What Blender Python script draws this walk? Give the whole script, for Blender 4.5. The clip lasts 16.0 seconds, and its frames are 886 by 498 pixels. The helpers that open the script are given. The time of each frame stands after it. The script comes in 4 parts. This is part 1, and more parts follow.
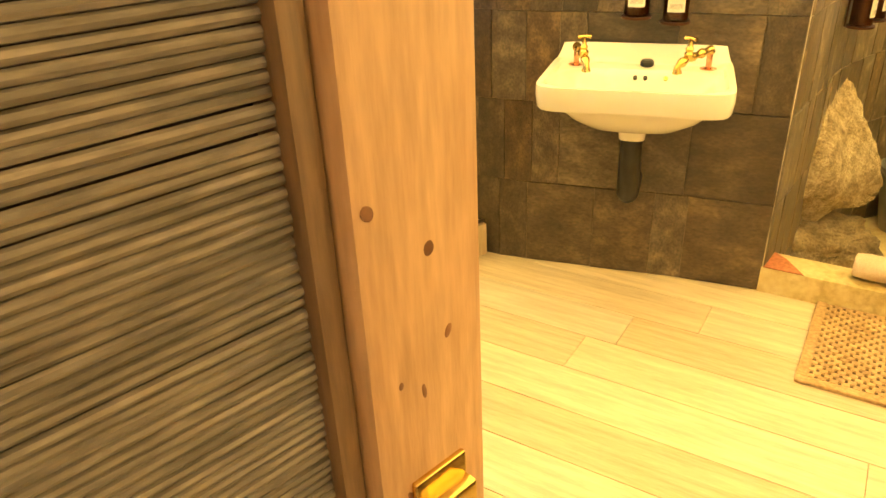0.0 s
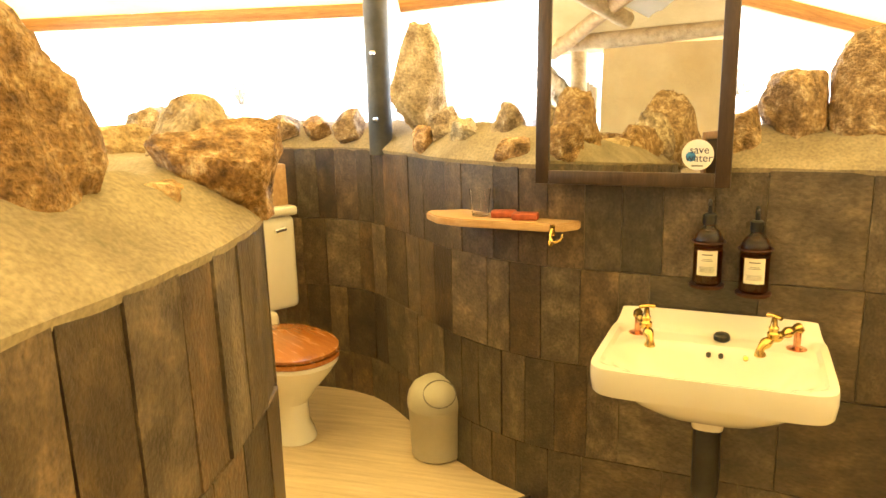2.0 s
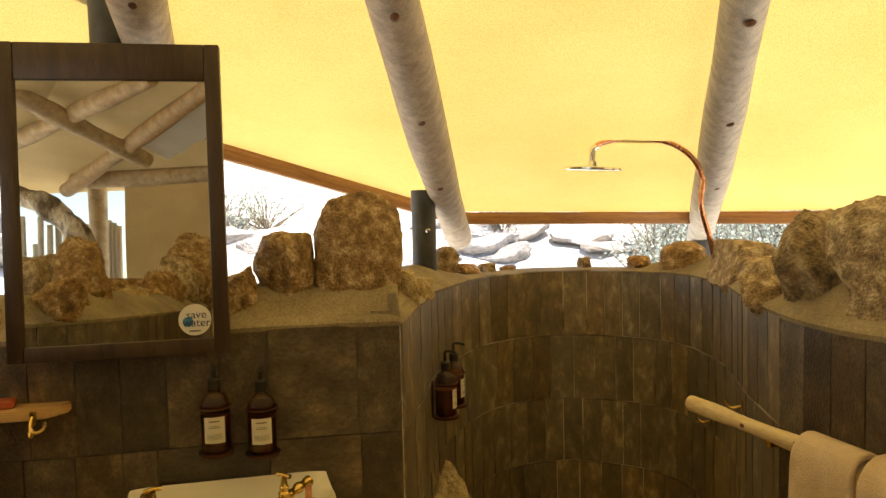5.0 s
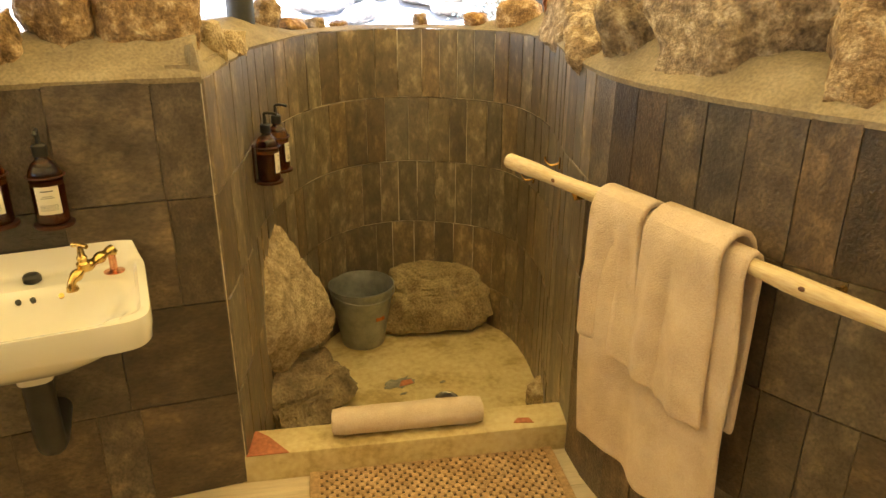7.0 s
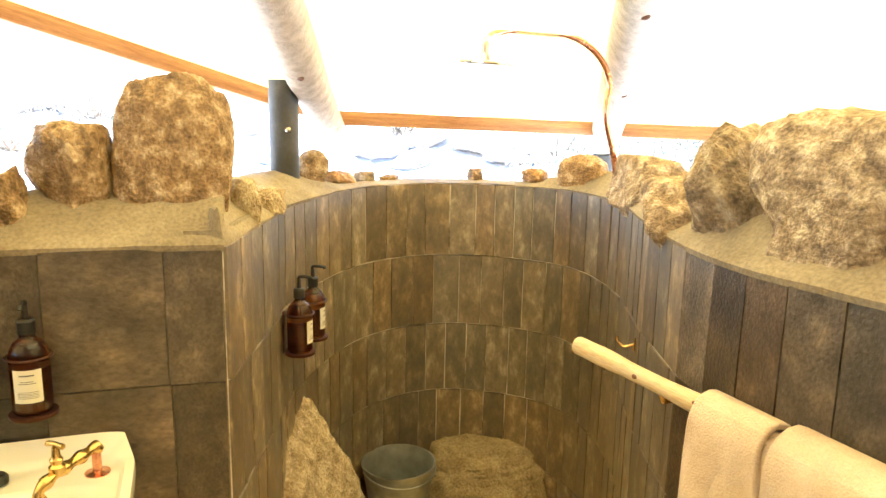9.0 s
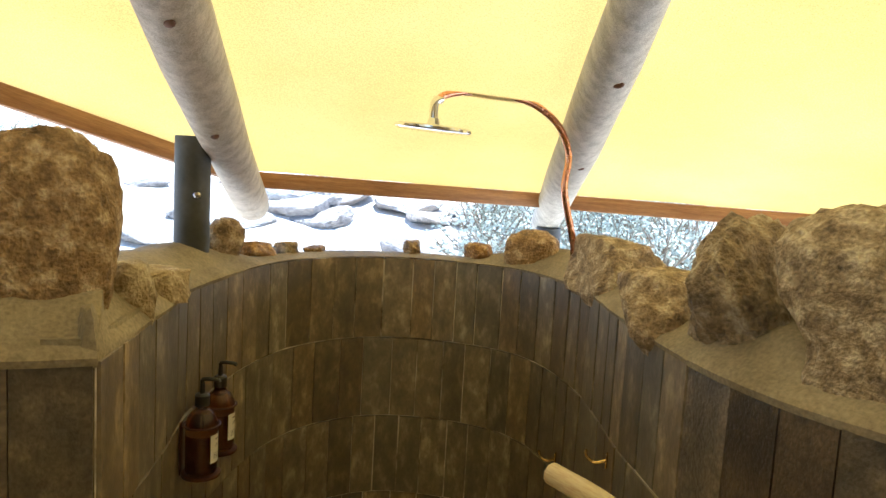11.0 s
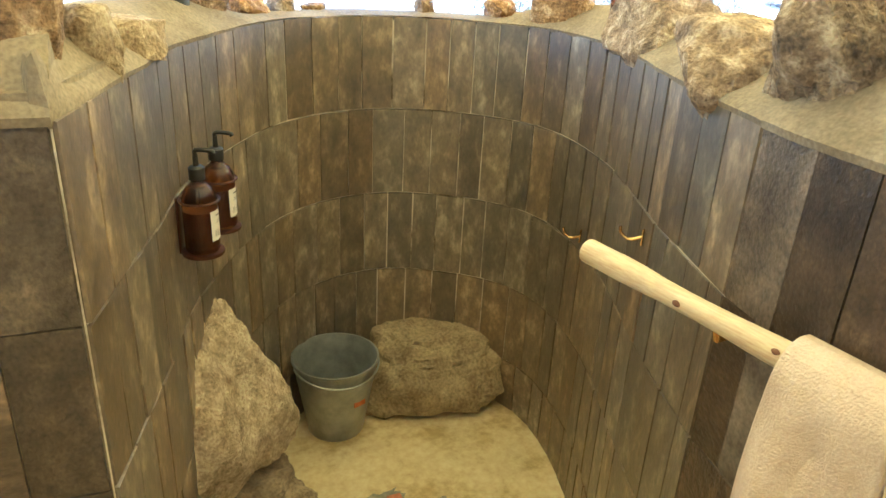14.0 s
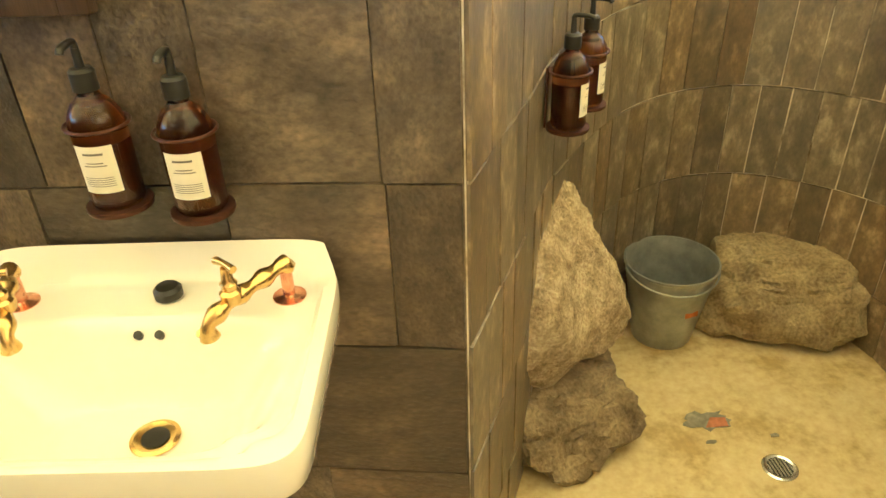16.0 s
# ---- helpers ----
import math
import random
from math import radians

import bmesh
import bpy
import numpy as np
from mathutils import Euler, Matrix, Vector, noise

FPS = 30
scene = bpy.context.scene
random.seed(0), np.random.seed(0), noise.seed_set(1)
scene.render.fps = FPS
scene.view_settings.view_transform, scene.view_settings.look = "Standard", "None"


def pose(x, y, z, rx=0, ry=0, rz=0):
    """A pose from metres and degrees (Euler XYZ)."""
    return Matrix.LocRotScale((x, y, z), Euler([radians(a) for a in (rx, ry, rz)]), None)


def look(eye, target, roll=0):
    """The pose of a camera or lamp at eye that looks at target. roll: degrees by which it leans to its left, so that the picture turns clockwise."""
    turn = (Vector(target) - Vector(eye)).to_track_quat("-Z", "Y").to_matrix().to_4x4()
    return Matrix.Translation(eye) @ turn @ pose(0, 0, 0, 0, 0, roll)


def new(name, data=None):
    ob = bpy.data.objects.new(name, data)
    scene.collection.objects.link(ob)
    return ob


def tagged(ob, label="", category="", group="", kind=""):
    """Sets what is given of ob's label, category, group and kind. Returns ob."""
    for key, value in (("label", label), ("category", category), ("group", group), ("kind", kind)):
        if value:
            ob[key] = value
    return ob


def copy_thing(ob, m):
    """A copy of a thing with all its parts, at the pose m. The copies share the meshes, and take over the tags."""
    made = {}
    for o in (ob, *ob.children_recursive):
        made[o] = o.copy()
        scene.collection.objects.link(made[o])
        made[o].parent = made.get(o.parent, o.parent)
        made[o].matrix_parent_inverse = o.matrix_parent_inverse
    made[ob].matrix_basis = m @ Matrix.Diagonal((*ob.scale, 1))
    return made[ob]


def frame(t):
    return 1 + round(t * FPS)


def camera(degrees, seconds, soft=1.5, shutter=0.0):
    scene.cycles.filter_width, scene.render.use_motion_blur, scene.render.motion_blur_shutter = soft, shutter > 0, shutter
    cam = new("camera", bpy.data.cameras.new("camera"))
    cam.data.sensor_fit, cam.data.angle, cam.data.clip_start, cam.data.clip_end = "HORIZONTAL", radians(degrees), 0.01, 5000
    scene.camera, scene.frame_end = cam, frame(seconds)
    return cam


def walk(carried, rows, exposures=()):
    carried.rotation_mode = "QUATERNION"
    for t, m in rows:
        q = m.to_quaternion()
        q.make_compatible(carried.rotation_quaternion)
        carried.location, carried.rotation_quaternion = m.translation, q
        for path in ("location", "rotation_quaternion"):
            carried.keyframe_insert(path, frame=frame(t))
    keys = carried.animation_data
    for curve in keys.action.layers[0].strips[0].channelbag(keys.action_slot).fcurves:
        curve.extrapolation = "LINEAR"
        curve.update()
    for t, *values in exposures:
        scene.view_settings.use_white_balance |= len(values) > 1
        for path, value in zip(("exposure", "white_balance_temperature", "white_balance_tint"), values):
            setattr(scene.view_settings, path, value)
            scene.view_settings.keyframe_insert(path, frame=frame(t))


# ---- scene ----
cam = camera(63.9, 16.0)
PATH = [
    (0, (0.544, -0.219, 1.415), (0.166, 1.506, 0.476), -2.7),
    (0.5, (0.584, -0.1, 1.462), (0.183, 1.706, 0.7), -2.2),
    (1, (0.562, 0.015, 1.502), (0.266, 1.898, 0.897), -1.8),
    (1.5, (0.538, 0.095, 1.51), (0.265, 2.009, 1.001), -1.3),
    (2, (0.515, 0.164, 1.528), (-0.036, 2.038, 1.096), -1.6),
    (2.5, (0.453, 0.186, 1.539), (-0.043, 2.077, 1.115), -1.7),
    (3, (0.424, 0.191, 1.562), (0.168, 2.128, 1.136), -0.1),
    (3.5, (0.42, 0.219, 1.582), (0.281, 2.181, 1.219), 0.7),
    (4, (0.482, 0.243, 1.625), (0.467, 2.23, 1.401), -1.0),
    (4.5, (0.571, 0.24, 1.628), (0.881, 2.211, 1.496), -1.6),
    (5, (0.652, 0.235, 1.62), (1.308, 2.121, 1.506), -1.5),
    (7.5, (0.788, 0.294, 1.569), (1.73, 1.864, 0.764), 0.8),
    (8, (0.769, 0.351, 1.574), (1.612, 2.019, 0.861), -1.1),
    (8.5, (0.828, 0.443, 1.563), (1.674, 2.179, 1.039), -0.7),
    (9, (0.937, 0.583, 1.6), (1.82, 2.338, 1.222), 1.2),
    (11.5, (1.093, 1.001, 1.638), (2.198, 2.657, 1.453), 3.0),
    (12, (1.176, 1.058, 1.634), (2.258, 2.733, 1.486), 3.3),
    (12.5, (1.192, 1.067, 1.636), (2.233, 2.749, 1.339), 3.8),
    (13, (1.166, 1.08, 1.617), (2.216, 2.706, 1.114), 3.2),
    (13.5, (1.136, 1.114, 1.588), (2.176, 2.683, 0.913), 3.2),
    (14, (1.127, 1.121, 1.546), (2.144, 2.646, 0.746), 3.1),
    (14.5, (1.109, 1.133, 1.508), (2.095, 2.579, 0.541), 3.2),
    (15, (1.104, 1.152, 1.471), (1.972, 2.526, 0.304), 3.3),
    (15.5, (1.102, 1.199, 1.464), (1.69, 2.736, 0.327), 2.0),
    (16, (1.057, 1.247, 1.458), (1.24, 2.938, 0.406), -2.1),
]
EXPOSURES = [(0, 3.65, 7200, 10), (1.5, 3.45, 6800, 11), (2.5, 3.15, 6800, 10), (3, 3.1, 6800, 10), (3.6, 2.8, 6700, 10), (4.0, 2.3, 6600, 10),
             (4.5, 1.65, 6600, 12), (5.0, 1.3, 7100, 10), (7.4, 2.95, 5900, 12), (8.0, 3.3, 5700, 11), (8.5, 3.35, 5600, 10), (9.0, 3.25, 5400, 10),
             (11.4, 1.15, 5200, 6), (12.5, 0.6, 4800, 6), (12.9, 0.6, 4800, 6), (13.5, 2.2, 4600, 6), (14.0, 3.0, 4500, 6), (15, 3.45, 4900, 6),
             (16, 3.35, 5000, 6)]
walk(cam, [(t, look(eye, target, roll)) for t, eye, target, roll in PATH], EXPOSURES)

# ---- world, sun, exposure ----
world = bpy.data.worlds.new("world")
scene.world = world
world.use_nodes = True
wn = world.node_tree.nodes
sky = wn.new("ShaderNodeTexSky")
sky.sky_type, sky.sun_disc = "NISHITA", False
sky.sun_elevation, sky.sun_rotation = radians(73), radians(61)
world.node_tree.links.new(sky.outputs[0], wn["Background"].inputs[0])
wn["Background"].inputs[1].default_value = 0.15
sun = new("sun", bpy.data.lights.new("sun", "SUN"))
sun.data.energy, sun.data.angle, sun.data.color = 5.0, radians(0.5), (1, 0.97, 0.92)
sun.matrix_world = look((2.2, 1.2, 8.5), (0, 0, 0))


# ---- materials ----
def mat(name, c1, c2, scale=6.0, rough=0.6, bump=0.2, metal=0.0, fine=60.0, stretch=(1, 1, 1), rand=0.0, island=0.0,
        c3=None, dist=0.01, low=0.35, high=0.65, spec=0.5, coat=0.0, rvar=0.15, grain=0.55):
    m = bpy.data.materials.new(name)
    m.use_nodes = True
    n, l = m.node_tree.nodes, m.node_tree.links
    b = n["Principled BSDF"]
    tc, mp = n.new("ShaderNodeTexCoord"), n.new("ShaderNodeMapping")
    mp.inputs["Scale"].default_value = stretch
    l.new(tc.outputs["Object"], mp.inputs["Vector"])
    vec = mp.outputs["Vector"]
    oi = n.new("ShaderNodeObjectInfo")
    if rand:
        add = n.new("ShaderNodeVectorMath")
        add.operation = "MULTIPLY_ADD"
        comb = n.new("ShaderNodeCombineXYZ")
        l.new(oi.outputs["Random"], comb.inputs[0])
        l.new(oi.outputs["Random"], comb.inputs[2])
        l.new(comb.outputs[0], add.inputs[0])
        add.inputs[1].default_value = (37, 11, 53)
        l.new(vec, add.inputs[2])
        vec = add.outputs[0]
    big, small = n.new("ShaderNodeTexNoise"), n.new("ShaderNodeTexNoise")
    big.inputs["Scale"].default_value, big.inputs["Detail"].default_value = scale, 6
    big.inputs["Roughness"].default_value = 0.6
    small.inputs["Scale"].default_value, small.inputs["Detail"].default_value = fine, 5
    l.new(vec, big.inputs["Vector"])
    l.new(vec, small.inputs["Vector"])
    ramp = n.new("ShaderNodeValToRGB")
    ramp.color_ramp.elements[0].position, ramp.color_ramp.elements[1].position = low, high
    ramp.color_ramp.elements[0].color, ramp.color_ramp.elements[1].color = (*c1, 1), (*c2, 1)
    if c3:
        e = ramp.color_ramp.elements.new((low + high) / 2)
        e.color = (*c3, 1)
    l.new(big.outputs["Fac"], ramp.inputs["Fac"])
    mix = n.new("ShaderNodeMix")
    mix.data_type, mix.blend_type = "RGBA", "OVERLAY"
    mix.inputs["Factor"].default_value = grain
    l.new(ramp.outputs["Color"], mix.inputs[6])
    l.new(small.outputs["Fac"], mix.inputs[7])
    col = mix.outputs[2]
    if rand or island:
        hsv = n.new("ShaderNodeHueSaturation")
        mr = n.new("ShaderNodeMapRange")
        k = rand or island
        mr.inputs["To Min"].default_value, mr.inputs["To Max"].default_value = 1 - k, 1 + k
        if rand:
            l.new(oi.outputs["Random"], mr.inputs["Value"])
        else:
            geo = n.new("ShaderNodeNewGeometry")
            l.new(geo.outputs["Random Per Island"], mr.inputs["Value"])
        l.new(mr.outputs[0], hsv.inputs["Value"])
        l.new(col, hsv.inputs["Color"])
        if rand:
            wrap, hue, sat = n.new("ShaderNodeMath"), n.new("ShaderNodeMapRange"), n.new("ShaderNodeMapRange")
            wrap.operation = "PINGPONG"
            wrap.inputs[1].default_value = 0.07
            l.new(oi.outputs["Random"], wrap.inputs[0])
            hue.inputs["From Max"].default_value = sat.inputs["From Max"].default_value = 0.07
            hue.inputs["To Min"].default_value, hue.inputs["To Max"].default_value = 0.492, 0.506
            sat.inputs["To Min"].default_value, sat.inputs["To Max"].default_value = 1.12, 0.72
            l.new(wrap.outputs[0], hue.inputs["Value"])
            l.new(wrap.outputs[0], sat.inputs["Value"])
            l.new(hue.outputs[0], hsv.inputs["Hue"])
            l.new(sat.outputs[0], hsv.inputs["Saturation"])
        col = hsv.outputs["Color"]
    l.new(col, b.inputs["Base Color"])
    rr = n.new("ShaderNodeMapRange")
    rr.inputs["To Min"].default_value, rr.inputs["To Max"].default_value = max(0.02, rough - rvar), min(1, rough + rvar)
    l.new(big.outputs["Fac"], rr.inputs["Value"])
    l.new(rr.outputs[0], b.inputs["Roughness"])
    b.inputs["Metallic"].default_value = metal
    b.inputs["Specular IOR Level"].default_value = spec
    b.inputs["Coat Weight"].default_value = coat
    if bump:
        s = n.new("ShaderNodeMath")
        s.operation = "ADD"
        l.new(big.outputs["Fac"], s.inputs[0])
        l.new(small.outputs["Fac"], s.inputs[1])
        bp = n.new("ShaderNodeBump")
        bp.inputs["Strength"].default_value, bp.inputs["Distance"].default_value = bump, dist
        l.new(s.outputs[0], bp.inputs["Height"])
        l.new(bp.outputs[0], b.inputs["Normal"])
    return m


def glassy(name, color, rough=0.02, ior=1.45):
    m = bpy.data.materials.new(name)
    m.use_nodes = True
    b = m.node_tree.nodes["Principled BSDF"]
    b.inputs["Base Color"].default_value = (*color, 1)
    b.inputs["Transmission Weight"].default_value = 1
    b.inputs["Roughness"].default_value, b.inputs["IOR"].default_value = rough, ior
    return m


def cloth_light(name, c1, c2, share):
    """Woven canvas that lets part of the daylight through."""
    m = mat(name, c1, c2, 2.0, 0.9, 0.25, fine=260, dist=0.003, spec=0.1)
    n, l = m.node_tree.nodes, m.node_tree.links
    b = n["Principled BSDF"]
    tr, mx = n.new("ShaderNodeBsdfTranslucent"), n.new("ShaderNodeMixShader")
    l.new(b.inputs["Base Color"].links[0].from_socket, tr.inputs["Color"])
    l.new(b.outputs[0], mx.inputs[1])
    l.new(tr.outputs[0], mx.inputs[2])
    mx.inputs[0].default_value = share
    l.new(mx.outputs[0], n["Material Output"].inputs["Surface"])
    return m


M_TILE = mat("slate_tile", (0.036, 0.026, 0.017), (0.2, 0.14, 0.078), 11, 0.42, 0.6, fine=110, stretch=(0.15, 1, 0.32), rand=0.45,
             c3=(0.09, 0.064, 0.038), dist=0.005, rvar=0.18, low=0.3, high=0.74, grain=0.85, spec=0.7)
# Limescale mottling, plus all tones about twice M_TILE's to stand for shower daylight.
M_TILEWET = mat("limescaled_lit_slate_tile", (0.07, 0.05, 0.024), (0.42, 0.33, 0.185), 13, 0.5, 0.3, fine=75, stretch=(0.14, 1, 0.24), rand=0.36,
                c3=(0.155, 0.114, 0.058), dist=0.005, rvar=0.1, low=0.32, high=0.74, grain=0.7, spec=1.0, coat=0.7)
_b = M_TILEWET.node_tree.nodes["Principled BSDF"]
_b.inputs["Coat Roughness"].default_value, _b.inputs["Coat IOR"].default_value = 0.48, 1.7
M_GROUTWET = mat("limescaled_grout", (0.13, 0.1, 0.065), (0.78, 0.72, 0.58), 5, 0.7, 0.3, fine=60, dist=0.003, low=0.36, high=0.56)
M_GROUT = mat("grout", (0.07, 0.054, 0.036), (0.24, 0.195, 0.135), 7, 0.9, 0.3, fine=120, dist=0.003)
M_CEMENT = mat("cement", (0.2, 0.16, 0.1), (0.35, 0.29, 0.195), 5, 0.9, 0.5, fine=120, dist=0.004)
M_ROCK = mat("granite_rock", (0.13, 0.075, 0.035), (0.8, 0.64, 0.4), 26, 0.7, 1.0, fine=130, rand=0.16, c3=(0.4, 0.255, 0.11), dist=0.014, grain=0.9, low=0.3, high=0.72)
M_ROCKPALE = mat("pale_rock", (0.26, 0.18, 0.09), (0.74, 0.62, 0.4), 20, 0.85, 1.0, fine=110, rand=0.12, c3=(0.5, 0.39, 0.22), dist=0.014, grain=0.8, low=0.3, high=0.7)
M_ROCKDARK = mat("brown_rock", (0.13, 0.095, 0.055), (0.38, 0.3, 0.18), 9, 0.8, 0.9, fine=80, dist=0.012, grain=0.7)
M_LEDGE = mat("sandy_rock", (0.24, 0.18, 0.09), (0.46, 0.37, 0.2), 11, 0.85, 1.0, fine=90, dist=0.012, grain=0.7)
M_ROCKOUT = mat("outside_rock", (0.26, 0.23, 0.205), (0.55, 0.5, 0.45), 2, 0.9, 0.9, fine=14, rand=0.25, dist=0.06)
M_SAND = mat("sandy_ground", (0.6, 0.54, 0.46), (0.78, 0.73, 0.66), 1.2, 0.95, 0.6, fine=25, dist=0.05)
M_CANVAS = cloth_light("canvas", (0.56, 0.385, 0.11), (0.62, 0.44, 0.14), 0.35)
M_CANVASWALL = cloth_light("canvas_wall", (0.46, 0.33, 0.15), (0.56, 0.42, 0.21), 0.06)
M_LOG = mat("peeled_log", (0.38, 0.33, 0.25), (0.58, 0.52, 0.42), 5, 0.65, 0.35, fine=50, stretch=(6, 6, 0.6), rand=0.1, dist=0.004)
M_EAVE = mat("eave_timber", (0.28, 0.13, 0.05), (0.45, 0.24, 0.1), 6, 0.6, 0.3, fine=60, stretch=(0.5, 8, 8), dist=0.003)
M_SLEEVE = mat("dark_steel_pipe", (0.035, 0.037, 0.04), (0.075, 0.078, 0.08), 8, 0.5, 0.15, fine=80, dist=0.002, grain=0.2)
M_FLOOR = mat("limed_plank", (0.55, 0.44, 0.29), (0.72, 0.6, 0.42), 5, 0.45, 0.12, fine=50, stretch=(0.7, 9, 1), rand=0.1, dist=0.002, grain=0.22)
M_NOSE = mat("dark_nosing", (0.03, 0.025, 0.02), (0.06, 0.05, 0.04), 10, 0.5, 0.1)
M_DOORWOOD = mat("pale_pine", (0.31, 0.175, 0.095), (0.43, 0.265, 0.155), 5, 0.55, 0.2, fine=40, stretch=(7, 7, 0.8), dist=0.002, grain=0.25)
M_KNOT = mat("wood_knot", (0.09, 0.035, 0.015), (0.2, 0.09, 0.04), 40, 0.6, 0.1)
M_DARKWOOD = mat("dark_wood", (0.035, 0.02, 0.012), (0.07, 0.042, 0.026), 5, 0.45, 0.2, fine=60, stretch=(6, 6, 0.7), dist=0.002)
# Stile wood darkened in its colour, for the shadow the inner stile lies in.
M_SHADEDWOOD = mat("shaded_stile", (0.09, 0.05, 0.028), (0.15, 0.09, 0.05), 6, 0.5, 0.2, fine=50, stretch=(7, 7, 0.6), dist=0.002)
M_REED = mat("reed", (0.07, 0.058, 0.052), (0.17, 0.142, 0.126), 9, 0.75, 0.2, fine=60, island=0.25, stretch=(1, 1, 6), dist=0.001, grain=0.8)
M_SHELF = mat("oiled_pine_shelf", (0.48, 0.29, 0.13), (0.62, 0.41, 0.21), 5, 0.4, 0.1, fine=40, stretch=(1, 9, 9), dist=0.002, grain=0.25)
M_SEAT = mat("varnished_wood_seat", (0.32, 0.11, 0.025), (0.46, 0.18, 0.05), 6, 0.25, 0.05, fine=40, stretch=(1, 9, 9), coat=0.5, grain=0.2)
M_PORC = mat("porcelain", (0.78, 0.76, 0.7), (0.82, 0.8, 0.74), 3, 0.14, 0.0, rvar=0.04, coat=0.4, grain=0.04)
M_BRASS = mat("brass", (0.62, 0.42, 0.13), (0.78, 0.55, 0.2), 20, 0.24, 0.03, metal=1.0, grain=0.15)
M_COPPER = mat("copper", (0.68, 0.32, 0.18), (0.8, 0.42, 0.26), 20, 0.25, 0.03, metal=1.0)
M_CHROME = mat("chrome", (0.72, 0.72, 0.72), (0.82, 0.82, 0.82), 10, 0.12, 0.0, metal=1.0, rvar=0.05, grain=0.1)
M_STEEL = mat("galvanised_steel", (0.3, 0.32, 0.31), (0.46, 0.48, 0.46), 14, 0.42, 0.05, metal=0.7, fine=40, grain=0.12)
M_BLACKPL = mat("black_plastic", (0.012, 0.012, 0.012), (0.025, 0.025, 0.024), 20, 0.35, 0.03, grain=0.1)
M_GREYPL = mat("grey_green_plastic", (0.42, 0.39, 0.3), (0.46, 0.43, 0.34), 5, 0.4, 0.04, grain=0.06)
M_AMBER = glassy("amber_glass", (0.5, 0.19, 0.03), 0.03)
M_LIQUID = mat("amber_liquid", (0.08, 0.028, 0.006), (0.11, 0.04, 0.008), 5, 0.3, 0.0)
M_GLASS = glassy("clear_glass", (0.97, 0.98, 0.97), 0.01)
M_HOLDER = mat("bronze_holder", (0.06, 0.022, 0.012), (0.1, 0.04, 0.022), 20, 0.4, 0.05, metal=0.6)
M_LABEL = mat("paper_label", (0.72, 0.68, 0.58), (0.78, 0.74, 0.65), 8, 0.8, 0.03, grain=0.1)
M_INK = mat("ink", (0.16, 0.15, 0.13), (0.24, 0.22, 0.2), 30, 0.8, 0.0)
M_BLUE = mat("blue_print", (0.03, 0.16, 0.4), (0.05, 0.24, 0.5), 30, 0.6, 0.0)
M_NAVY = mat("navy_print", (0.02, 0.03, 0.09), (0.03, 0.045, 0.12), 30, 0.6, 0.0)
M_WHITE = mat("white_vinyl", (0.76, 0.75, 0.72), (0.82, 0.81, 0.78), 8, 0.4, 0.0, grain=0.05)
M_SOAP = mat("red_soap", (0.3, 0.06, 0.03), (0.42, 0.1, 0.05), 20, 0.5, 0.1)
M_TOWEL = mat("beige_towel", (0.64, 0.51, 0.39), (0.76, 0.63, 0.5), 9, 0.95, 0.9, fine=240, dist=0.004, spec=0.1, grain=0.3)
M_SHFLOOR = mat("painted_cement", (0.48, 0.36, 0.15), (0.72, 0.6, 0.34), 5, 0.5, 0.3, fine=40, dist=0.004, c3=(0.66, 0.54, 0.28), grain=0.35)
M_TERRA = mat("terracotta", (0.42, 0.15, 0.07), (0.52, 0.2, 0.1), 12, 0.8, 0.2)
M_PATCH = mat("bare_grey_cement", (0.2, 0.2, 0.17), (0.34, 0.32, 0.27), 20, 0.85, 0.3)
M_MAT = mat("woven_wood_mat", (0.42, 0.27, 0.13), (0.58, 0.4, 0.22), 10, 0.7, 0.3, fine=80, island=0.12, dist=0.002)
M_TRUNK = mat("bleached_trunk", (0.16, 0.12, 0.08), (0.62, 0.55, 0.44), 7, 0.85, 1.0, fine=30, stretch=(1, 1, 0.5), dist=0.03, low=0.44, high=0.56)
# Pale leaf tones carry the daylight that would shine through from behind.
M_LEAF = mat("backlit_scrub", (0.4, 0.44, 0.36), (0.68, 0.7, 0.6), 3, 0.9, 0.0, island=0.4)
M_PLASTIC = cloth_light("milky_plastic", (0.7, 0.72, 0.72), (0.78, 0.8, 0.8), 0.6)
M_TWIG = mat("twig", (0.2, 0.15, 0.1), (0.3, 0.24, 0.17), 6, 0.9, 0.3)
M_RAG = mat("orange_mark", (0.5, 0.16, 0.04), (0.56, 0.2, 0.06), 20, 0.6, 0.0)
M_MIRROR = bpy.data.materials.new("mirror")
M_MIRROR.use_nodes = True
_b = M_MIRROR.node_tree.nodes["Principled BSDF"]
_b.inputs["Base Color"].default_value, _b.inputs["Metallic"].default_value, _b.inputs["Roughness"].default_value = (0.72, 0.73, 0.68, 1), 1, 0.01


# ---- builders ----
def mesh_of(bm, material, name, smooth=True):
    bmesh.ops.recalc_face_normals(bm, faces=bm.faces[:])
    me = bpy.data.meshes.new(name)
    bm.to_mesh(me)
    bm.free()
    if smooth:
        me.polygons.foreach_set("use_smooth", [True] * len(me.polygons))
        me.set_sharp_from_angle(angle=radians(38))
    me.materials.append(material)
    return me


def part(name, bm, material, parent, label="", smooth=True):
    ob = new(name, mesh_of(bm, material, name, smooth))
    ob.parent = parent
    return tagged(ob, label)


def solid(name, bm, material, label, category, group="", kind="", m=None, smooth=True):
    ob = new(name, mesh_of(bm, material, name, smooth))
    if m is not None:
        ob.matrix_world = m
    return tagged(ob, label, category, group, kind)


def thing(name, m, label, category, group="", kind=""):
    ob = new(name)
    ob.empty_display_size = 0.05
    ob.matrix_world = m
    return tagged(ob, label, category, group, kind)


